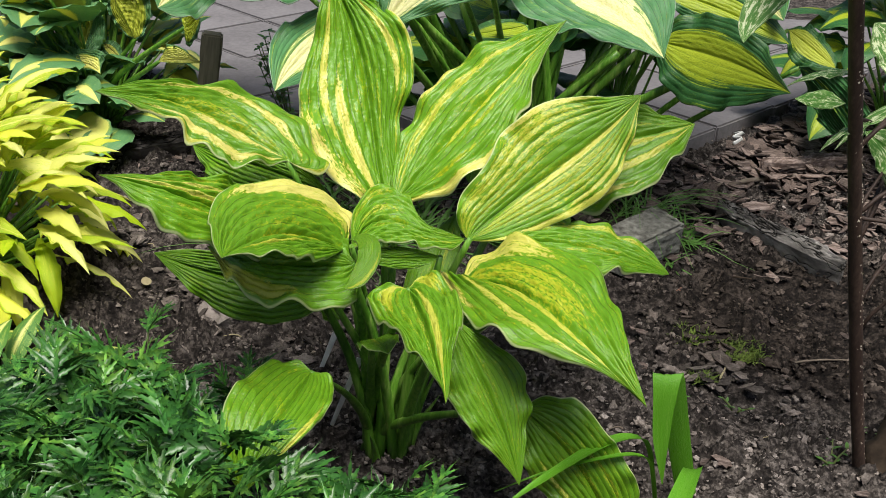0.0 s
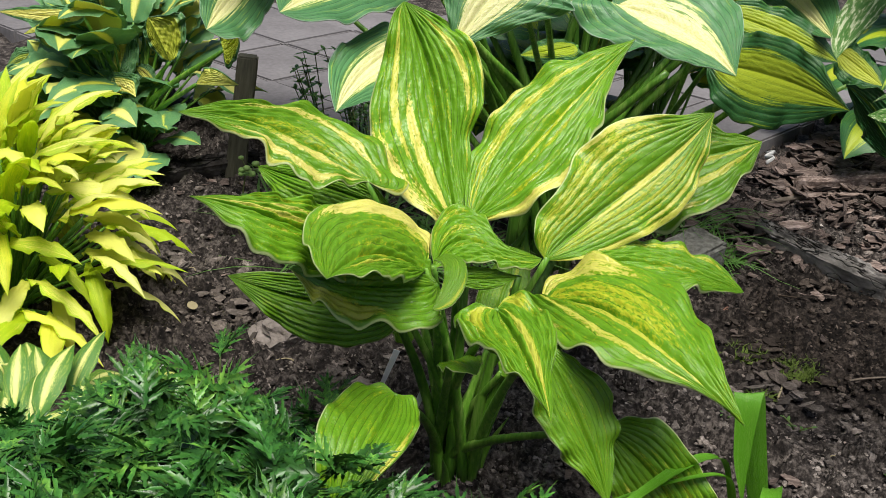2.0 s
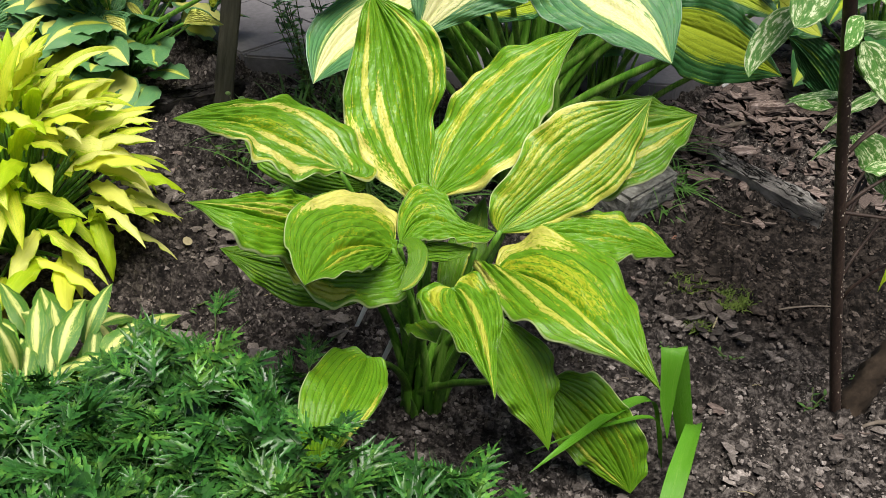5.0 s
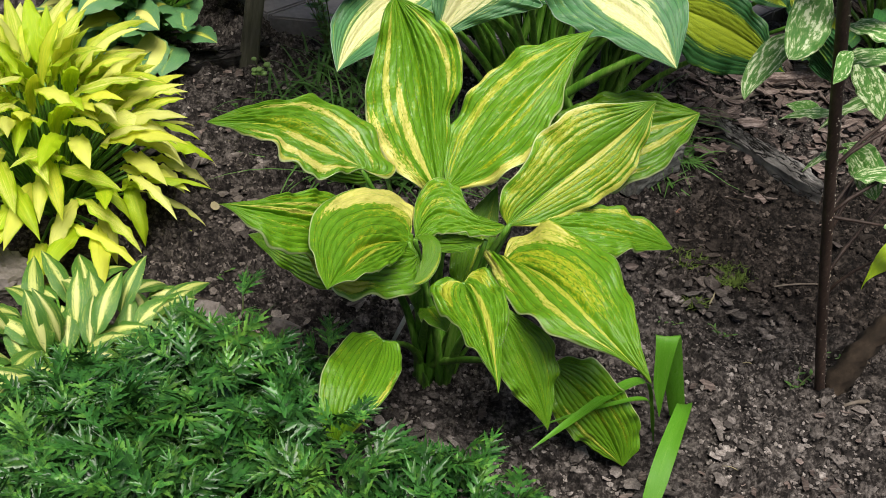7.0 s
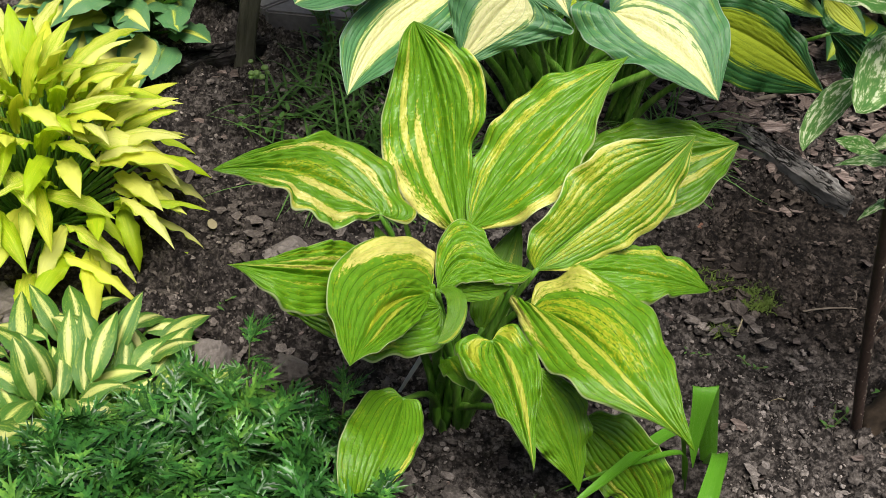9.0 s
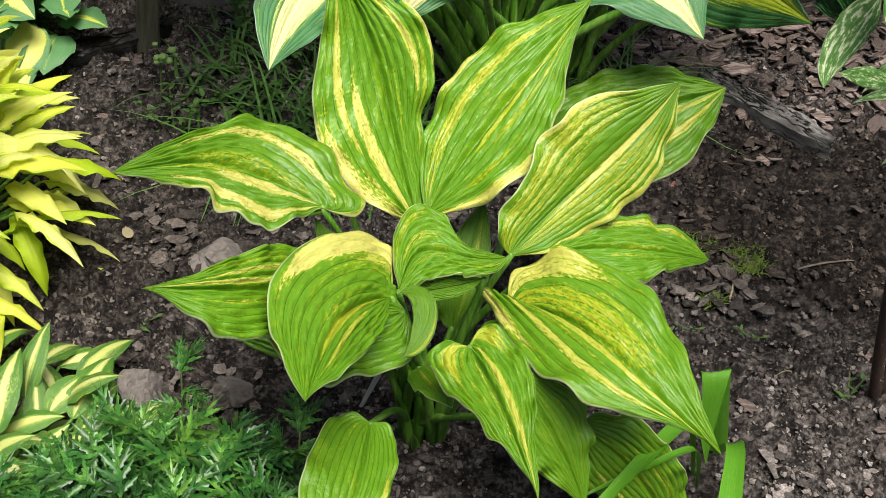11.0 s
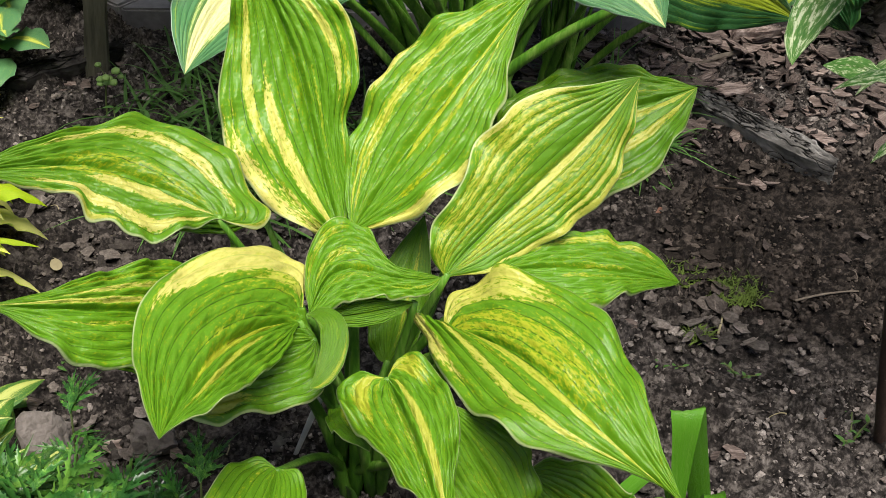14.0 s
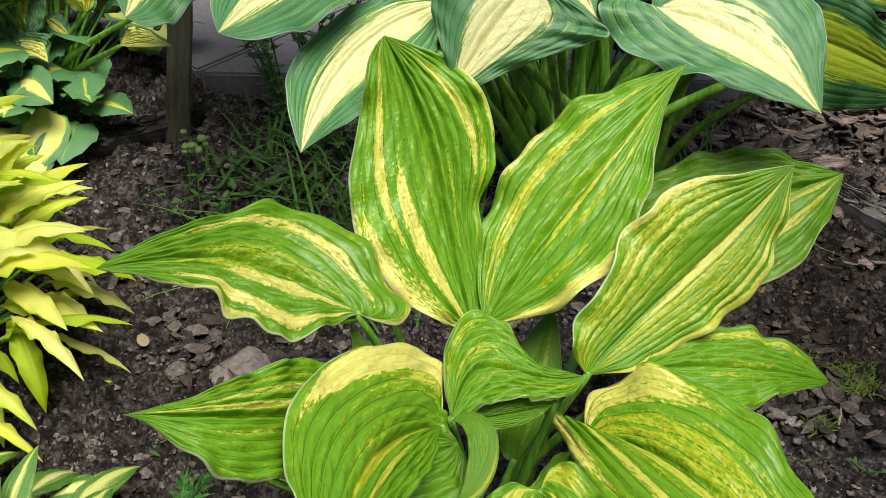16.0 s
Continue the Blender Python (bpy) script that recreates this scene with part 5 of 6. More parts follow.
hosta_leaf(mint_hosta, ((-0.642, 2.014, 0.310), (-0.672, 2.016, 0.309), (-0.696, 2.014, 0.302), (-0.723, 2.011, 0.290)),
           ((-0.663, 2.019, 0.318), (-0.688, 2.020, 0.317), (-0.707, 2.017, 0.306)),
           ((-0.643, 2.002, 0.283), (-0.688, 2.017, 0.310), (-0.698, 2.010, 0.291)),
           (), M_MINT, 205, pigment=centre_zone(0.9, 1, 0.5, 0.2))
hosta_leaf(mint_hosta, ((-0.423, 1.978, 0.232), (-0.396, 1.975, 0.240), (-0.372, 1.971, 0.243), (-0.345, 1.965, 0.240)),
           ((-0.407, 1.987, 0.264), (-0.415, 1.995, 0.282), (-0.354, 1.968, 0.244)),
           ((-0.404, 1.974, 0.233), (-0.384, 1.969, 0.234), (-0.364, 1.966, 0.236)),
           (), M_MINT, 206, pigment=centre_zone(0.9, 1, 0.6, 0.1))
hosta_leaf(mint_hosta, ((-0.579, 2.010, 0.212), (-0.558, 2.006, 0.212), (-0.546, 2.001, 0.209), (-0.530, 1.992, 0.198)),
           ((-0.604, 2.036, 0.252), (-0.504, 1.998, 0.216), (-0.532, 2.024, 0.256)),
           ((-0.579, 1.992, 0.179), (-0.568, 2.006, 0.209), (-0.542, 1.997, 0.203)),
           (), M_MINT, 207, pigment=centre_zone(0.6, 1, 0.9, 0.3))
hosta_leaf(mint_hosta, ((-0.487, 2.058, 0.245), (-0.496, 2.054, 0.274), (-0.506, 2.046, 0.301), (-0.516, 2.039, 0.327)),
           ((-0.453, 2.071, 0.250), (-0.446, 2.063, 0.370), (-0.458, 2.062, 0.333)),
           ((-0.509, 2.051, 0.252), (-0.521, 2.041, 0.291), (-0.538, 2.033, 0.297)),
           (), M_MINT, 208, pigment=centre_zone(0.8, 1, 0.1, 0.3))
hosta_leaf(mint_hosta, ((-0.558, 2.090, 0.222), (-0.540, 2.086, 0.217), (-0.530, 2.080, 0.209), (-0.518, 2.072, 0.198)),
           ((-0.545, 2.099, 0.239), (-0.520, 2.088, 0.227), (-0.518, 2.082, 0.216)),
           ((-0.554, 2.080, 0.204), (-0.567, 2.075, 0.193), (-0.526, 2.068, 0.190)),
           (), M_MINT, 209, pigment=centre_zone(0.4, 1, 0.5, 0.5))
hosta_leaf(mint_hosta, ((-0.366, 1.940, 0.304), (-0.355, 1.945, 0.313), (-0.346, 1.946, 0.316), (-0.345, 1.953, 0.330)),
           ((-0.372, 1.945, 0.314), (-0.390, 1.959, 0.347), (-0.358, 1.959, 0.345)),
           ((-0.359, 1.917, 0.251), (-0.353, 1.933, 0.287), (-0.328, 1.941, 0.303)),
           (), M_MINT, 210, pigment=centre_zone(0.8, 0.9, 0, 0.3))



def small_zone(rng):
    return centre_zone(rng.uniform(0.16, 0.46), 1.0, rng.uniform(0.3, 1.0), 0.55)


small_hosta = thing("hosta", (-0.43, 1.14, ground_z(-0.43, 1.14)), "small hosta with cream-striped green upright leaves", "hosta")
clump(small_hosta, 26, M_SMALL, 0.085, 0.084, 0.032, 70, 60, 0.06, small_zone, 29, res=(16, 6), ripple=0.003, veins=3, chaos=1.5, heel=0.3, back=0.0)
clump(small_hosta, 74, M_SMALL, 0.185, 0.092, 0.034, 74, 70, 0.075, small_zone, 9, res=(16, 6), ripple=0.002, veins=3, chaos=1.2, heel=0.3, back=0.0)


# ---- cut-leaved herb ----


def cut_leaf(rng):
    """A leaf cut nearly to its midrib into narrow, toothed, forward-pointing lobes."""
    verts, faces, uvs = [], [], []
    arch = rng.uniform(0.15, 0.4)
    lobes = [(0.0, 0.0, 1.08)]
    for x0, ang, size in ((0.10, 0.95, 0.40), (0.28, 0.85, 0.50), (0.46, 0.72, 0.44), (0.64, 0.55, 0.30)):
        lobes += [(x0, sg * ang * rng.uniform(0.85, 1.15), size * rng.uniform(0.85, 1.15)) for sg in (1, -1)]
    for x0, ang, size in lobes:
        n = 9 if ang == 0 else 7
        c, s = math.cos(ang), math.sin(ang)
        bend, roll = rng.uniform(-0.35, 0.05), rng.uniform(-0.5, 0.5)
        first = len(verts)
        for i in range(n + 1):
            u = i / n
            w = (0.026 + 0.062 * min(size, 0.6)) * math.sin(math.pi * min(1, u**0.62 * 0.88 + 0.12)) * (1.25 if i % 2 else 0.72) * (1.15 - 0.35 * u)
            for v in (-1, 0, 1):
                px, py = u * size + (0.09 * min(size, 0.6) if v else 0) * (1 if i % 2 else -0.2), v * w
                z = -arch * (x0 + px * c) ** 2 + 0.45 * abs(v) * w + bend * (u * size) ** 2 * (0.4 if ang == 0 else 1) + roll * py
                verts.append((x0 + px * c - py * s, px * s + py * c, z))
                uvs.append((u, v * 0.9))
        for i in range(n):
            for j in range(2):
                a = first + i * 3 + j
                faces.append((a, a + 1, a + 4, a + 3))
    me = mesh_of("leaf", verts, faces)
    layer = me.uv_layers.new(name="UVMap")
    for lp in me.loops:
        layer.data[lp.index].uv = uvs[lp.vertex_index]
    att = me.color_attributes.new("pigment", 'FLOAT_COLOR', 'POINT')
    att.data.foreach_set("color", [0.0, 0.0, 0.0, 1.0] * len(verts))
    me.materials.append(M_HERB)
    return me


_r = np.random.RandomState(41)
_cuts = [cut_leaf(_r) for _ in range(8)]
herb = thing("groundcover_herb", (-0.30, 0.90, ground_z(-0.30, 0.90)), "low mat of glossy dark green deeply cut leaves", "groundcover")


def herb_height(x, y):
    d = ((x + 0.18) / 0.40) ** 2 + ((y - 0.83) / 0.30) ** 2
    e = ((x - 0.06) / 0.17) ** 2 + ((y - 0.78) / 0.12) ** 2
    low = 0.11 * math.sqrt(1 - e) if e < 1 else 0.0
    side = 1 - 0.26 * min(1.0, max(0.0, (-0.24 - x) / 0.2))
    return max(low, side * (0.222 + 0.05 * noise.noise((x * 14, y * 14, 5.0))) * math.sqrt(max(0.0, 1 - d * d)) if d < 1 else 0.0)


_n = 0
_joined_v, _joined_f, _joined_uv = [], [], []
while _n < 2500:
    x, y = _r.uniform(-0.62, 0.31), _r.uniform(0.56, 1.15)
    h = herb_height(x, y)
    if h < 0.03 or (x > -0.08 and y > 0.90):
        continue
    z = ground_z(x, y) + h * _r.uniform(0.6, 1.08)
    s = _r.uniform(0.040, 0.066)
    m = Matrix.LocRotScale((x - herb.location.x, y - herb.location.y, z - herb.location.z), Euler((_r.normal(0, 0.4), _r.normal(-0.45, 0.45), _r.uniform(0, 6.28))), (s, s, s))
    if _n < 290:
        ob = new("leaf", _cuts[_r.randint(8)])
        ob.parent = herb
        ob.matrix_basis = m
    else:
        me = _cuts[_r.randint(8)]
        k = len(_joined_v)
        _joined_v += [(m @ v.co)[:] for v in me.vertices]
        _joined_f += [tuple(i + k for i in p.vertices) for p in me.polygons]
        _joined_uv += [(0.5 + v.co.x * 0.3, 0.3) for v in me.vertices]
    _n += 1
_me = mesh_of("foliage", _joined_v, _joined_f)
_lay = _me.uv_layers.new(name="UVMap")
for _lp in _me.loops:
    _lay.data[_lp.index].uv = _joined_uv[_lp.vertex_index]
_att = _me.color_attributes.new("pigment", 'FLOAT_COLOR', 'POINT')
_att.data.foreach_set("color", [0.0, 0.0, 0.0, 1.0] * len(_joined_v))
tagged(piece("foliage", _me, M_HERB, herb), kind="stuff")
for _k in range(70):
    x, y = _r.uniform(-0.68, 0.06), _r.uniform(0.55, 1.12)
    h = herb_height(x, y)
    if h < 0.05 or (x > -0.10 and y > 0.80):
        continue
    p = stalk_curve((x, y, ground_z(x, y) - 0.005), (x + _r.uniform(-0.04, 0.04), y + _r.uniform(-0.04, 0.04), ground_z(x, y) + h * 0.95), 0.3, 6)
    piece("stem", tube_mesh("stem", p, np.linspace(0.0016, 0.0009, 6), 5, herb.location), M_HERBSTALK, herb)


def herb_sprig(base, top, seed, leaves=5, size=0.035):
    rng = np.random.RandomState(seed)
    sp = thing("herb_sprig", base, "single upright shoot of the dark cut-leaved herb", "herb sprig", "herb sprigs")
    p = stalk_curve(base, top, 0.2, 7)
    piece("stem", tube_mesh("stem", p, np.linspace(0.0018, 0.001, 7), 5, base), M_HERBSTALK, sp)
    for k in range(leaves):
        q = p[-1] if k == 0 else p[3 + k % 4]
        ob = new("leaf", _cuts[rng.randint(8)])
        ob.parent = sp
        s = size * rng.uniform(0.75, 1.1)
        ob.matrix_basis = Matrix.LocRotScale(Vector(q) - Vector(base), Euler((rng.normal(0, 0.2), -0.5 if k else -1.0, k * 2.4 + 0.8)), (s, s, s))


herb_sprig((-0.205, 1.15, 0.0), (-0.20, 1.165, 0.18), 1, 6, 0.042)
herb_sprig((-0.085, 1.10, 0.0), (-0.075, 1.09, 0.17), 2, 5, 0.058)

# ---- shrub with a leaning stem ----
shrub = thing("shrub", (0.635, 1.294, ground_z(0.635, 1.294)), "young shrub with a brown stem and white-speckled leaves", "shrub")
_o = shrub.location
_s = np.linspace(-0.03, 0.95, 26)
_path = np.stack([0.632 - 0.278 * _s, 1.290 - 0.19 * _s - 0.11 * _s**2, _s], 1)
piece("stem", tube_mesh("stem", _path, np.linspace(0.0078, 0.0066, 26), 12, _o, 1.0, 0.06, 2), M_STEM, shrub, "dark brown stem dotted with pale lenticels")
_r = np.random.RandomState(51)
_v, _f = [], []
for _k in range(320):
    i = _r.randint(1, 24)
    t = _r.rand()
    c = _path[i] * (1 - t) + _path[i + 1] * t
    th = _r.uniform(3.3, 6.2)
    rr = 0.0080 - 0.0012 * i / 25
    d = np.array([math.cos(th), math.sin(th), 0.25])
    p = c + unit(d) * rr - np.array(_o)
    e1, e2 = np.array([-math.sin(th), math.cos(th), 0]) * 0.0009, np.array([0, 0, 0.0013])
    k = len(_v)
    _v += [p - e1, p - e2, p + e1, p + e2, p + unit(d) * 0.0007]
    _f += [(k, k + 1, k + 4), (k + 1, k + 2, k + 4), (k + 2, k + 3, k + 4), (k + 3, k, k + 4)]
tagged(piece("lenticel_dots", mesh_of("lenticel_dots", _v, _f), M_LENTICEL, shrub), kind="stuff")


def speckle(rng):
    k = rng.uniform(0.26, 0.42)
    return lambda u, v: (0 * u + k, 0 * u + 0.9)


def shrub_leaf(rib, left, right, seed):
    rng = np.random.RandomState(seed)
    piece("leaf", leaf_mesh("leaf", rib, left, right, (), 5, 0.0012, 0.08, 0.003, 26, 14, 0.0006, _o, seed, speckle(rng)), M_SPECK, shrub)


shrub_leaf(((0.418, 1.171, 0.618), (0.400, 1.158, 0.599), (0.380, 1.145, 0.578), (0.372, 1.127, 0.554)),
           ((0.384, 1.171, 0.617), (0.381, 1.159, 0.598), (0.355, 1.141, 0.572)),
           ((0.422, 1.155, 0.596), (0.408, 1.148, 0.584), (0.385, 1.138, 0.569)), 400)
shrub_leaf(((0.433, 1.141, 0.691), (0.415, 1.126, 0.669), (0.409, 1.111, 0.647), (0.398, 1.096, 0.622)),
           ((0.396, 1.140, 0.685), (0.398, 1.133, 0.675), (0.383, 1.109, 0.636)),
           ((0.437, 1.123, 0.668), (0.453, 1.109, 0.655), (0.423, 1.089, 0.619)), 401)
shrub_leaf(((0.459, 1.091, 0.640), (0.453, 1.084, 0.631), (0.448, 1.077, 0.621), (0.442, 1.070, 0.611)),
           ((0.438, 1.091, 0.640), (0.445, 1.091, 0.640), (0.440, 1.074, 0.616)),
           ((0.463, 1.087, 0.635), (0.459, 1.073, 0.615), (0.457, 1.074, 0.617)), 402)
shrub_leaf(((0.524, 1.293, 0.456), (0.510, 1.309, 0.454), (0.497, 1.323, 0.451), (0.481, 1.335, 0.444)),
           ((0.513, 1.310, 0.458), (0.514, 1.321, 0.472), (0.490, 1.333, 0.451)),
           ((0.511, 1.297, 0.444), (0.501, 1.307, 0.440), (0.489, 1.323, 0.441)), 403)
shrub_leaf(((0.538, 1.256, 0.438), (0.574, 1.261, 0.418), (0.585, 1.259, 0.397), (0.602, 1.254, 0.362)),
           ((0.548, 1.252, 0.414), (0.562, 1.251, 0.394), (0.576, 1.249, 0.367)),
           ((0.582, 1.271, 0.445), (0.589, 1.271, 0.438), (0.624, 1.268, 0.387)), 404)
shrub_leaf(((0.527, 1.266, 0.549), (0.551, 1.261, 0.529), (0.561, 1.254, 0.508), (0.572, 1.245, 0.481)),
           ((0.518, 1.254, 0.525), (0.534, 1.252, 0.511), (0.553, 1.246, 0.490)),
           ((0.559, 1.273, 0.556), (0.574, 1.263, 0.525), (0.588, 1.258, 0.508)), 405)

piece("leaf", leaf_mesh("leaf", [(0.656, 1.240, 0.306), (0.624, 1.220, 0.304), (0.607, 1.210, 0.291), (0.600, 1.200, 0.259)],
      [(0.649, 1.250, 0.326), (0.617, 1.235, 0.326), (0.608, 1.215, 0.295)],
      [(0.650, 1.210, 0.287), (0.620, 1.205, 0.285), (0.602, 1.200, 0.283)], (), 4, 0.0008, 0.08, 0.002, 20, 8, 0.0006, _o, 450), M_YELLOW, shrub, "yellowing curled leaf")
_tw = stalk_curve(_path[6], (0.656, 1.240, 0.306), 0.2, 6)
piece("twig", tube_mesh("twig", _tw, np.linspace(0.0026, 0.0016, 6), 6, _o), M_STEM, shrub)
for _k, (x, y, z, az, up, L) in enumerate([
        (0.50, 1.175, 0.52, 2.9, 10, 0.075), (0.475, 1.15, 0.60, 0.3, 20, 0.10), (0.46, 1.13, 0.65, -0.6, 25, 0.11), (0.56, 1.24, 0.40, 0.2, 20, 0.12),
        (0.66, 1.28, 0.42, -0.9, -10, 0.11), (0.62, 1.25, 0.50, 0.7, 10, 0.12), (0.60, 1.20, 0.36, -0.4, -20, 0.10), (0.70, 1.35, 0.52, 2.5, 0, 0.11), (0.52, 1.19, 0.47, 3.4, -5, 0.06),
        (0.66, 1.45, 0.42, 3.2, -10, 0.12), (0.72, 1.5, 0.45, 2.6, -20, 0.12), (0.70, 1.40, 0.33, 2.0, -30, 0.10), (0.43, 1.10, 0.72, 2.6, 20, 0.10), (0.44, 1.1, 0.70, 0.2, 20, 0.11)]):
    rib, lf, rt = arc_leaf((x, y, z), az, up, L, L * 0.26, 60, 0.3 * math.sin(_k), 0.0)
    shrub_leaf(rib, lf, rt, 300 + _k)
    near = _path[np.argmin(((_path - (x, y, z)) ** 2).sum(1))]
    p = stalk_curve(near, (x, y, z), 0.2, 5)
    piece("twig", tube_mesh("twig", p, np.linspace(0.0028, 0.0016, 5), 6, _o), M_STEM, shrub)
# unseen upper leaves on the stem, added over the bed to shade it
for _k in range(12):
    i = _r.randint(20, 25)
    a, z = _r.uniform(0, 6.28), _r.uniform(0.80, 1.15)
    x, y = 0.52 + _r.uniform(-0.12, 0.38), 1.30 + _r.uniform(-0.2, 0.4)
    rib, lf, rt = arc_leaf((x, y, z), a, 15, 0.11, 0.045, 60, _r.uniform(-0.4, 0.4), 0.0)
    piece("leaf", leaf_mesh("leaf", rib, lf, rt, (), 4, 0.001, 0.08, 0.003, 12, 6, 0.0, _o, 500 + _k, speckle(_r)), M_SPECK, shrub)
    piece("twig", tube_mesh("twig", stalk_curve(_path[i], (x, y, z), 0.2, 6), np.linspace(0.003, 0.0014, 6), 5, _o), M_STEM, shrub)
_p = bezier([(0.652, 1.30, -0.02), (0.662, 1.305, 0.05), (0.70, 1.315, 0.11), (0.76, 1.33, 0.19)], np.linspace(0, 1, 22))
piece("stump", tube_mesh("stump", _p, np.linspace(0.020, 0.012, 22), 16, _o, 1.0, 0.26, 4), M_RUST, shrub, "rough rusty-brown stump of a side stem")

# ---- strap leaves ----
lily = thing("daylily", (0.385, 1.145, ground_z(0.385, 1.145)), "young daylily with arching glossy strap leaves", "daylily")


def strap(path, widths, across, seed):
    """A long blade along a bent path, folded a little along its middle."""
    path, o = np.array(path, float), np.array(lily.location)
    n = 40
    c = catmull(path, n)
    w = np.interp(np.linspace(0, 1, n), np.linspace(0, 1, len(widths)), widths)
    side = unit(np.tile(np.array(across, float), (n, 1)))
    nrm = unit(np.cross(unit(np.gradient(c, axis=0)), side))
    verts, faces, W = [], [], 9
    for i in range(n):
        for j in range(W):
            v = j / (W - 1) * 2 - 1
            verts.append(c[i] + side[i] * v * w[i] + nrm[i] * (0.22 * w[i] * v * v + 0.0006 * math.cos(v * 14)) - o)
    faces = [(i * W + j, i * W + j + 1, (i + 1) * W + j + 1, (i + 1) * W + j) for i in range(n - 1) for j in range(W - 1)]
    me = mesh_of("strap_leaf", verts, faces)
    layer = me.uv_layers.new(name="UVMap")
    for lp in me.loops:
        layer.data[lp.index].uv = ((lp.vertex_index // W) / n, (lp.vertex_index % W) / (W - 1) * 1.8 - 0.9)
    att = me.color_attributes.new("pigment", 'FLOAT_COLOR', 'POINT')
    att.data.foreach_set("color", [0.0, 0.0, 0.0, 1.0] * len(verts))
    piece("strap_leaf", me, M_STRAP, lily)


strap([(0.412, 1.204, 0.000), (0.385, 1.178, 0.100), (0.363, 1.154, 0.178), (0.357, 1.150, 0.190), (0.356, 1.142, 0.172), (0.359, 1.138, 0.118), (0.368, 1.135, 0.062)], [0.012, 0.014, 0.0165, 0.0165, 0.013, 0.009, 0.0006], (1, 0.15, 0), 1)
strap([(0.410, 1.199, 0.000), (0.402, 1.150, 0.075), (0.379, 1.082, 0.088), (0.359, 1.027, 0.075), (0.346, 0.990, 0.040), (0.338, 0.959, 0.000)], [0.008, 0.010, 0.012, 0.014, 0.014, 0.011, 0.002], (1, 0.1, 0.1), 2)
strap([(0.372, 1.168, 0.000), (0.352, 1.160, 0.088), (0.330, 1.143, 0.113), (0.289, 1.095, 0.130), (0.230, 1.038, 0.123), (0.188, 1.008, 0.105)], [0.003, 0.006, 0.0105, 0.0105, 0.007, 0.0005], (0.45, -0.9, 0.3), 3)
strap([(0.372, 1.150, 0.000), (0.352, 1.125, 0.088), (0.330, 1.108, 0.115), (0.280, 1.080, 0.122), (0.230, 1.060, 0.115), (0.185, 1.045, 0.100)], [0.002, 0.005, 0.0065, 0.005, 0.003, 0.0004], (0.3, -0.9, 0.35), 4)


# ---- post, plant label ----
_bm = bmesh.new()
bmesh.ops.create_cube(_bm, size=1.0)
for _v1 in _bm.verts:
    _v1.co = Vector((_v1.co.x * 0.036, _v1.co.y * 0.030, _v1.co.z * 0.36))
bmesh.ops.subdivide_edges(_bm, edges=[e for e in _bm.edges if abs(e.verts[0].co.z - e.verts[1].co.z) > 0.1], cuts=10)
for _v1 in _bm.verts:
    _v1.co += Vector((noise.noise(_v1.co * 20), noise.noise(_v1.co * 20 + Vector((9, 0, 0))), 0)) * 0.0025
bmesh.ops.bevel(_bm, geom=[e for e in _bm.edges if e.is_boundary or e.calc_face_angle(0) > 0.8], offset=0.003, segments=2, affect='EDGES')
_me = bpy.data.meshes.new("wooden_post")
_bm.to_mesh(_me)
_bm.free()
post = piece("wooden_post", _me, M_POST)
post.location, post.rotation_euler = (-0.370, 2.060, 0.086), (0, 0.115, 0.2)
tagged(post, "short square weathered wooden post in the bed", "post")


def plant_label(foot, top, width):
    """A flat plastic strip, pointed below, stuck in the soil from foot to top."""
    a, b = Vector(foot), Vector(top)
    d = (b - a).normalized()
    a = a - d * 0.03
    bm = bmesh.new()
    bmesh.ops.create_cube(bm, size=1.0)
    for v in bm.verts:
        v.co = Vector((v.co.x * width * (0.5 if v.co.z < 0 else 1.0), v.co.y * 0.0012, (v.co.z + 0.5) * (b - a).length))
    bmesh.ops.bevel(bm, geom=bm.edges[:], offset=0.0004, segments=1, affect='EDGES')
    me = bpy.data.meshes.new("plant_label")
    bm.to_mesh(me)
    bm.free()
    ob = piece("plant_label", me, M_WHITE)
    ob.location, ob.rotation_euler = a, (-math.asin(d.y), math.atan2(d.x, d.z), 0.0)
    tagged(ob, "narrow white plastic plant label stuck in soil", "plant label", "plant labels")


plant_label((-0.049, 1.412, 0.0), (-0.026, 1.400, 0.072), 0.0085)
plant_label((-0.015, 1.280, 0.0), (0.020, 1.262, 0.112), 0.008)


# ---- grass, weeds, moss, litter ----


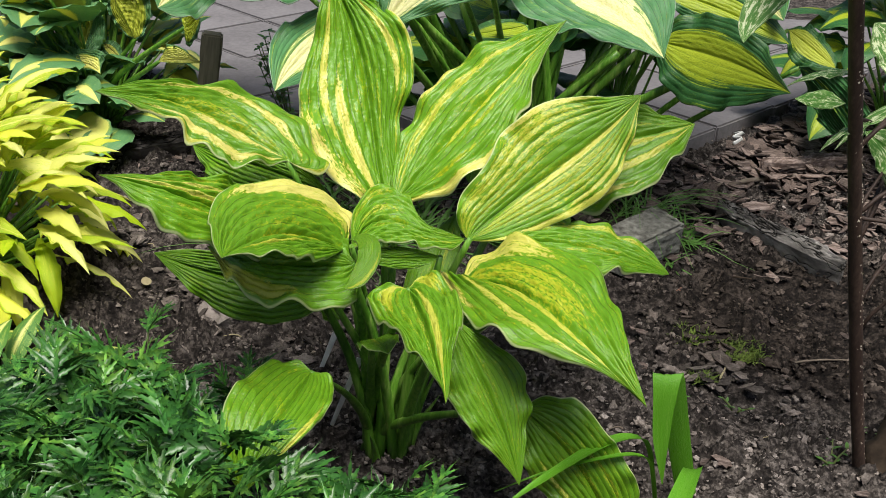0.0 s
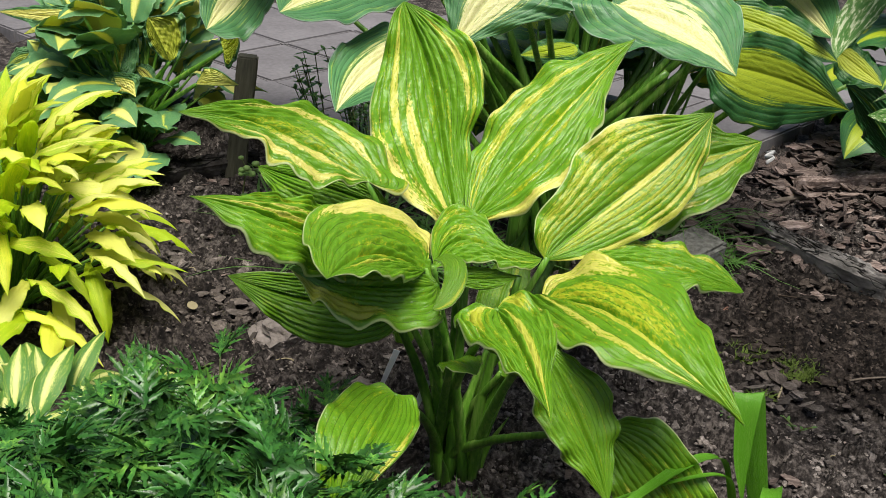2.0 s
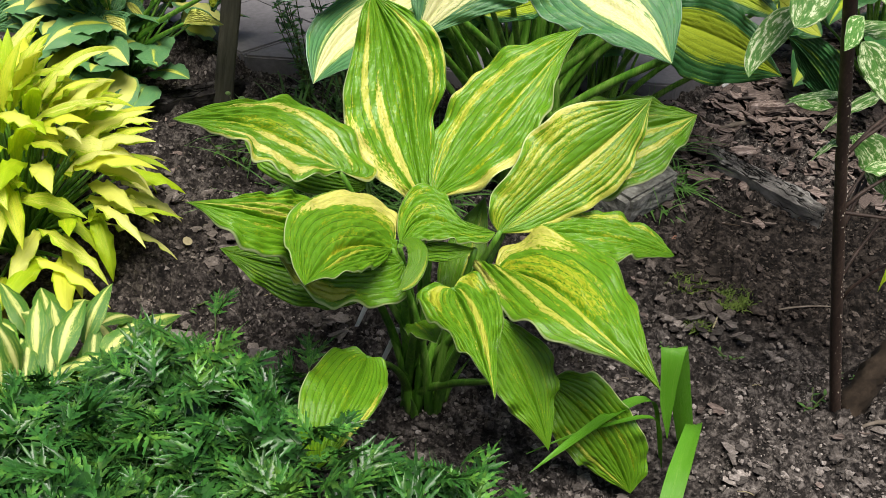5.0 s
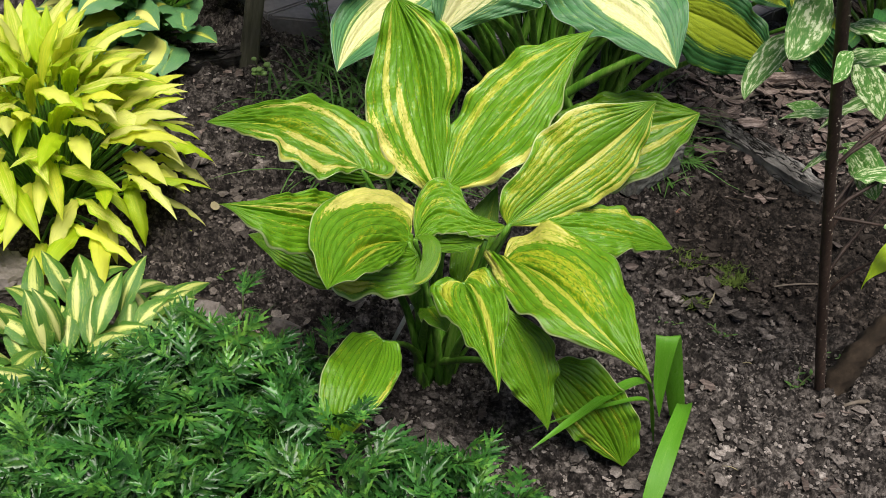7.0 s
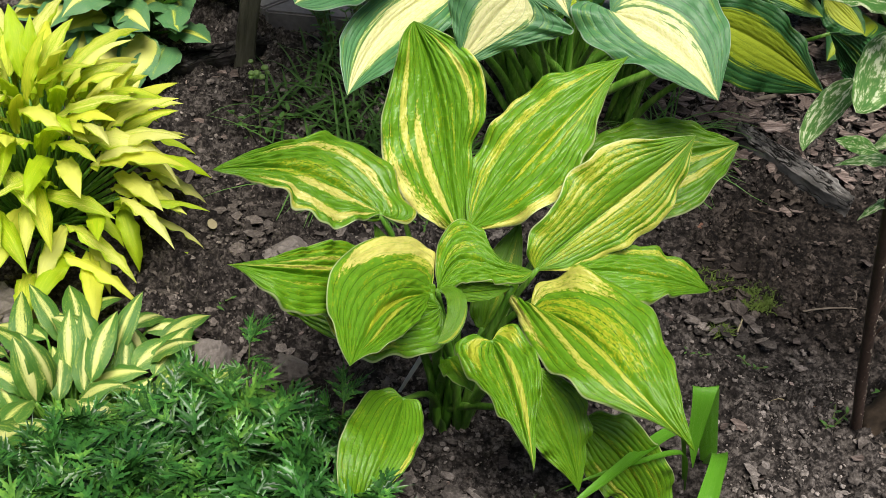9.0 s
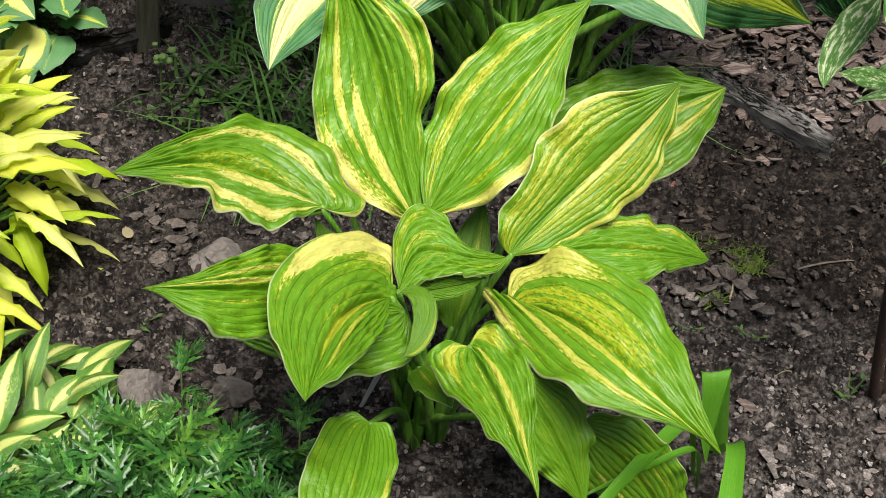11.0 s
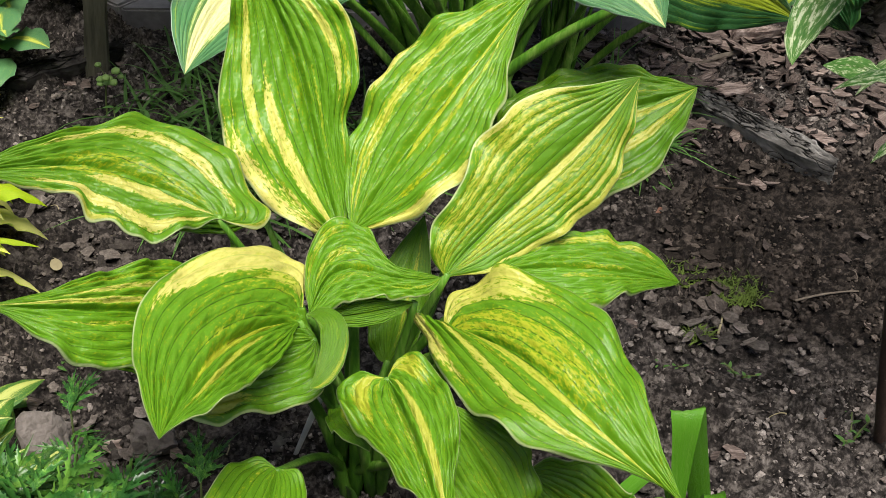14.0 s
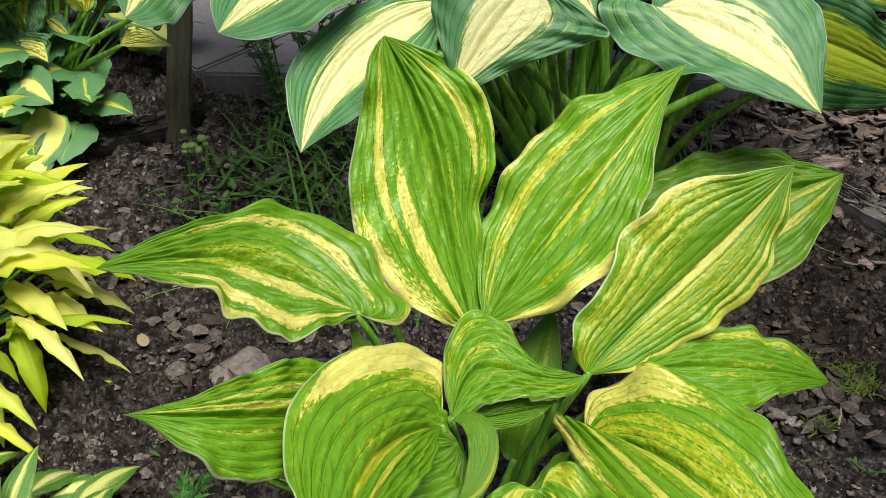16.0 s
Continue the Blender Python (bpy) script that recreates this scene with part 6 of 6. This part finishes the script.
def grass(name, place, count, spread, length, seed, label, category, mat=M_WEED, lift=60, width=0.0022, group="grass tufts", box=1.0):
    rng = np.random.RandomState(seed)
    verts, faces, uvs = [], [], []
    ox, oy = place
    oz = ground_z(ox, oy)
    for _ in range(count):
        a, r = rng.uniform(0, 6.28), spread * math.sqrt(rng.rand())
        b = np.array([math.cos(a) * r, math.sin(a) * r * box, -0.004])
        b[2] += ground_z(ox + b[0], oy + b[1]) - oz
        az, L, e = rng.uniform(0, 6.28), length * rng.uniform(0.5, 1.2), lift * rng.uniform(0.5, 1.3)
        rib, _a, _b = arc_leaf(b, az, e, L, width, rng.uniform(40, 110))
        c = bezier(rib, np.linspace(0, 1, 7))
        side = np.array([-math.sin(az), math.cos(az), 0.2])
        k = len(verts)
        for i in range(7):
            w = width * (1 - (i / 6) ** 2 * 0.9)
            z0 = max(0.0, 0.002 - c[i][2])
            verts += [c[i] + side * w + (0, 0, z0), c[i] + (0, 0, -w * 0.5 + z0), c[i] - side * w + (0, 0, z0)]
            uvs += [(i / 6, -0.8), (i / 6, 0), (i / 6, 0.8)]
        faces += [(k + i * 3 + j, k + i * 3 + j + 1, k + i * 3 + j + 4, k + i * 3 + j + 3) for i in range(6) for j in range(2)]
    me = mesh_of(name, verts, faces)
    layer = me.uv_layers.new(name="UVMap")
    for lp in me.loops:
        layer.data[lp.index].uv = uvs[lp.vertex_index]
    att = me.color_attributes.new("pigment", 'FLOAT_COLOR', 'POINT')
    att.data.foreach_set("color", [0.0, 0.0, 0.0, 1.0] * len(verts))
    ob = piece(name, me, mat)
    ob.location = (ox, oy, oz)
    return tagged(ob, label, category, group, "stuff")


grass("grass_tuft", (0.41, 1.95), 60, 0.05, 0.20, 1, "long thin green grass blades lying over the soil", "grass", M_BLADE, 50, 0.0016)
grass("grass_tuft", (0.485, 1.91), 50, 0.03, 0.09, 6, "fresh green grass tuft between wood block and bark", "grass", M_BLADE, 45, 0.0018)
grass("grass_tuft", (0.42, 1.86), 60, 0.06, 0.07, 2, "low fresh green grass tuft behind the wood block", "grass", M_BLADE, 45, 0.0018)
grass("grass_tuft", (-0.13, 1.83), 70, 0.10, 0.24, 3, "arching green grass blades behind the hosta", "grass", M_BLADE, 36, 0.0026)
grass("grass_tuft", (-0.02, 1.80), 70, 0.08, 0.20, 4, "arching green grass blades behind the hosta", "grass", M_BLADE, 36, 0.0024)
grass("grass_tuft", (-0.03, 1.86), 190, 0.12, 0.12, 8, "dense dark green grass under the tall hosta", "grass", width=0.003)
grass("grass_tuft", (-0.20, 1.99), 120, 0.12, 0.13, 5, "green grass at the foot of the post", "grass", width=0.003)
for _k, (x, y, s, c) in enumerate([(0.471, 1.591, 0.026, 300), (0.536, 1.558, 0.032, 460), (0.465, 1.47, 0.014, 110), (0.645, 1.935, 0.016, 120)]):
    grass("moss_patch", (x, y), c, s, 0.020, 70 + _k, "yellow-green moss patch on dark soil", "moss", M_MOSS, 80, 0.0012, "moss patches")


def weed(place, stems, height, seed, label, leaf_size=0.014, per=9, lean=0.02, group="weeds"):
    rng = np.random.RandomState(seed)
    w = thing("weed", (*place, ground_z(*place)), label, "weed", group)
    o = np.array(w.location)
    for _ in range(stems):
        a = rng.uniform(0, 6.28)
        top = o + np.array([math.cos(a) * lean * 2, math.sin(a) * lean * 2, height * rng.uniform(0.7, 1.1)])
        p = stalk_curve(o + np.array([math.cos(a), math.sin(a), -0.3]) * lean * 0.4, top, 0.2, 8)
        piece("stem", tube_mesh("stem", p, np.linspace(0.0016, 0.0009, 8), 5, o), M_HERBSTALK, w)
        for k in range(per):
            q = p[min(7, 1 + int(7 * k / per))]
            rib, lf, rt = arc_leaf(q, k * 2.4 + a, rng.uniform(10, 50), leaf_size * rng.uniform(0.7, 1.2), leaf_size * 0.35, 40)
            piece("leaf", leaf_mesh("leaf", rib, lf, rt, (), 2, 0.0002, 0.1, 0.0003, 6, 3, 0.0, o, seed + k), M_WEED, w)


weed((-0.20, 2.08), 9, 0.22, 1, "upright bushy green weed before the path", 0.018, 26, 0.035)
weed((-0.16, 2.16), 8, 0.20, 9, "upright bushy green weed before the path", 0.018, 24, 0.035)
weed((-0.12, 2.02), 7, 0.20, 2, "upright bushy green weed before the path", 0.018, 22, 0.035)
weed((-0.31, 1.86), 4, 0.075, 3, "small round-leaved weed with pale stems", 0.018, 7, 0.025)
weed((-0.30, 1.43), 3, 0.02, 4, "tiny seedling in bare soil", 0.012, 4, 0.012, "seedlings")
weed((0.598, 1.29), 3, 0.02, 5, "tiny seedling in bare soil", 0.012, 4, 0.012, "seedlings")
weed((0.50, 1.40), 2, 0.015, 6, "tiny seedling in bare soil", 0.010, 4, 0.010, "seedlings")
weed((0.11, 1.02), 2, 0.012, 7, "tiny seedling in bare soil", 0.010, 4, 0.010, "seedlings")
weed((0.42, 1.42), 2, 0.012, 8, "tiny seedling in bare soil", 0.010, 4, 0.010, "seedlings")


def twig(a, b, r, label, seed, mat=M_TWIG):
    a = np.array([a[0], a[1], ground_z(*a) + r * 1.2])
    b = np.array([b[0], b[1], ground_z(*b) + r * 1.2])
    mid = (a + b) / 2 + np.array([0.004, 0.006, 0.004])
    ob = piece("twig", tube_mesh("twig", bezier([a, mid, b], np.linspace(0, 1, 9)), np.linspace(r, r * 0.6, 9), 6, a, 1.0, 0.2, seed), mat)
    ob.location = a
    tagged(ob, label, "twig", "twigs on the soil")


twig((0.605, 1.535), (0.70, 1.555), 0.0018, "thin dry grey twig lying on soil", 1)
twig((0.49, 1.47), (0.505, 1.51), 0.0018, "short pale straw bit on soil", 2, M_DRY)
twig((0.52, 2.05), (0.72, 2.13), 0.006, "brown stick lying on the mulch", 3)
twig((0.70, 1.27), (0.66, 1.255), 0.004, "short broken stick by the stem", 4)
_r = np.random.RandomState(77)
for _k in range(26):
    x, y, a, L = _r.uniform(-0.45, 0.8), _r.uniform(1.05, 1.9), _r.uniform(0, 6.28), _r.uniform(0.015, 0.05)
    twig((x, y), (x + math.cos(a) * L, y + math.sin(a) * L), _r.uniform(0.0006, 0.0013), "thin dry straw lying on soil", 10 + _k, M_DRY if _k % 2 else M_TWIG)


def litter_leaf(place, size, az, mat, label):
    z = ground_z(*place) + 0.006
    rib, lf, rt = arc_leaf((place[0], place[1], z), az, 8, size, size * 0.42, 18)
    me = leaf_mesh("fallen_leaf", rib, lf, rt, (), 4, 0.0004, 0.06, 0.001, 12, 6, 0.0006, (*place, z), 3)
    ob = piece("fallen_leaf", me, mat)
    ob.location = (*place, z)
    tagged(ob, label, "fallen leaf", "fallen leaves")


litter_leaf((0.085, 1.028), 0.034, 0.3, M_PALE, "small pale green fallen leaf on dark soil")
litter_leaf((-0.385, 1.522), 0.022, 0.5, M_YELLOW, "small yellow leaf scrap on soil")
litter_leaf((0.655, 1.365), 0.03, 0.0, M_SPECK, "small variegated fallen leaf by the stem")
litter_leaf((-0.34, 1.60), 0.03, 2.0, M_DRY, "withered pale leaf scrap on soil")


def bud_weed(place, height, seed):
    """A thin bent stalk with a cluster of round pale green pods."""
    rng = np.random.RandomState(seed)
    w = thing("weed", (*place, ground_z(*place)), "thin weed with a cluster of round pale pods", "weed", "weeds")
    o = np.array(w.location)
    top = o + np.array([0.012, -0.01, height])
    p = stalk_curve(o - np.array([0, 0, 0.01]), top, 0.3, 9)
    piece("stem", tube_mesh("stem", p, np.linspace(0.0018, 0.0012, 9), 6, o), M_HERBSTALK, w)
    co, fs = lump(rng, 1, 0.08)
    for k in range(9):
        q = p[-1] + rng.uniform(-1, 1, 3) * np.array([0.018, 0.014, 0.02]) - o
        pod = mesh_of("pod", co * 0.0062 * rng.uniform(0.8, 1.2) * np.array([1, 1, 0.75]) + q, fs)
        piece("pod", pod, M_POD, w)
        piece("stem", tube_mesh("stem", stalk_curve(p[-2], q + o, 0.1, 4), np.linspace(0.0009, 0.0006, 4), 5, o), M_HERBSTALK, w)


bud_weed((-0.338, 1.935), 0.085, 5)
_q = catmull([(0, 0, 0.004), (0.012, 0.010, 0.010), (0.002, 0.022, 0.006), (0.016, 0.032, 0.012), (0.008, 0.044, 0.005)], 26)
_rb = piece("ribbon_scrap", tube_mesh("ribbon_scrap", _q * np.array([1.4, 1.2, 1.3]), np.full(26, 0.0042), 8, (0, 0, 0), 0.3), M_WHITE)
_rb.location = (0.612, 2.205, ground_z(0.612, 2.205) + 0.012)
tagged(_rb, "crumpled white ribbon scrap beside the path", "scrap")
stone("stone", (0.694, 1.905), (0.010, 0.010, 0.006), 0.3, "small round grey pebble on the mulch", "stone", seed=15, rough=0.1, group="stones")
stone("stone", (0.475, 1.735), (0.013, 0.010, 0.008), 0.5, "small reddish brick shard near the leaves", "stone", M_BRICK, seed=16, group="stones")
twig((0.505, 1.74), (0.56, 1.69), 0.0022, "brown bark splinter lying on soil", 50)
twig((0.49, 1.78), (0.585, 1.775), 0.0022, "thin reddish-brown twig before the bark", 51, M_RUST)
twig((0.53, 1.70), (0.545, 1.77), 0.0012, "thin pale straw lying on soil", 52, M_DRY)
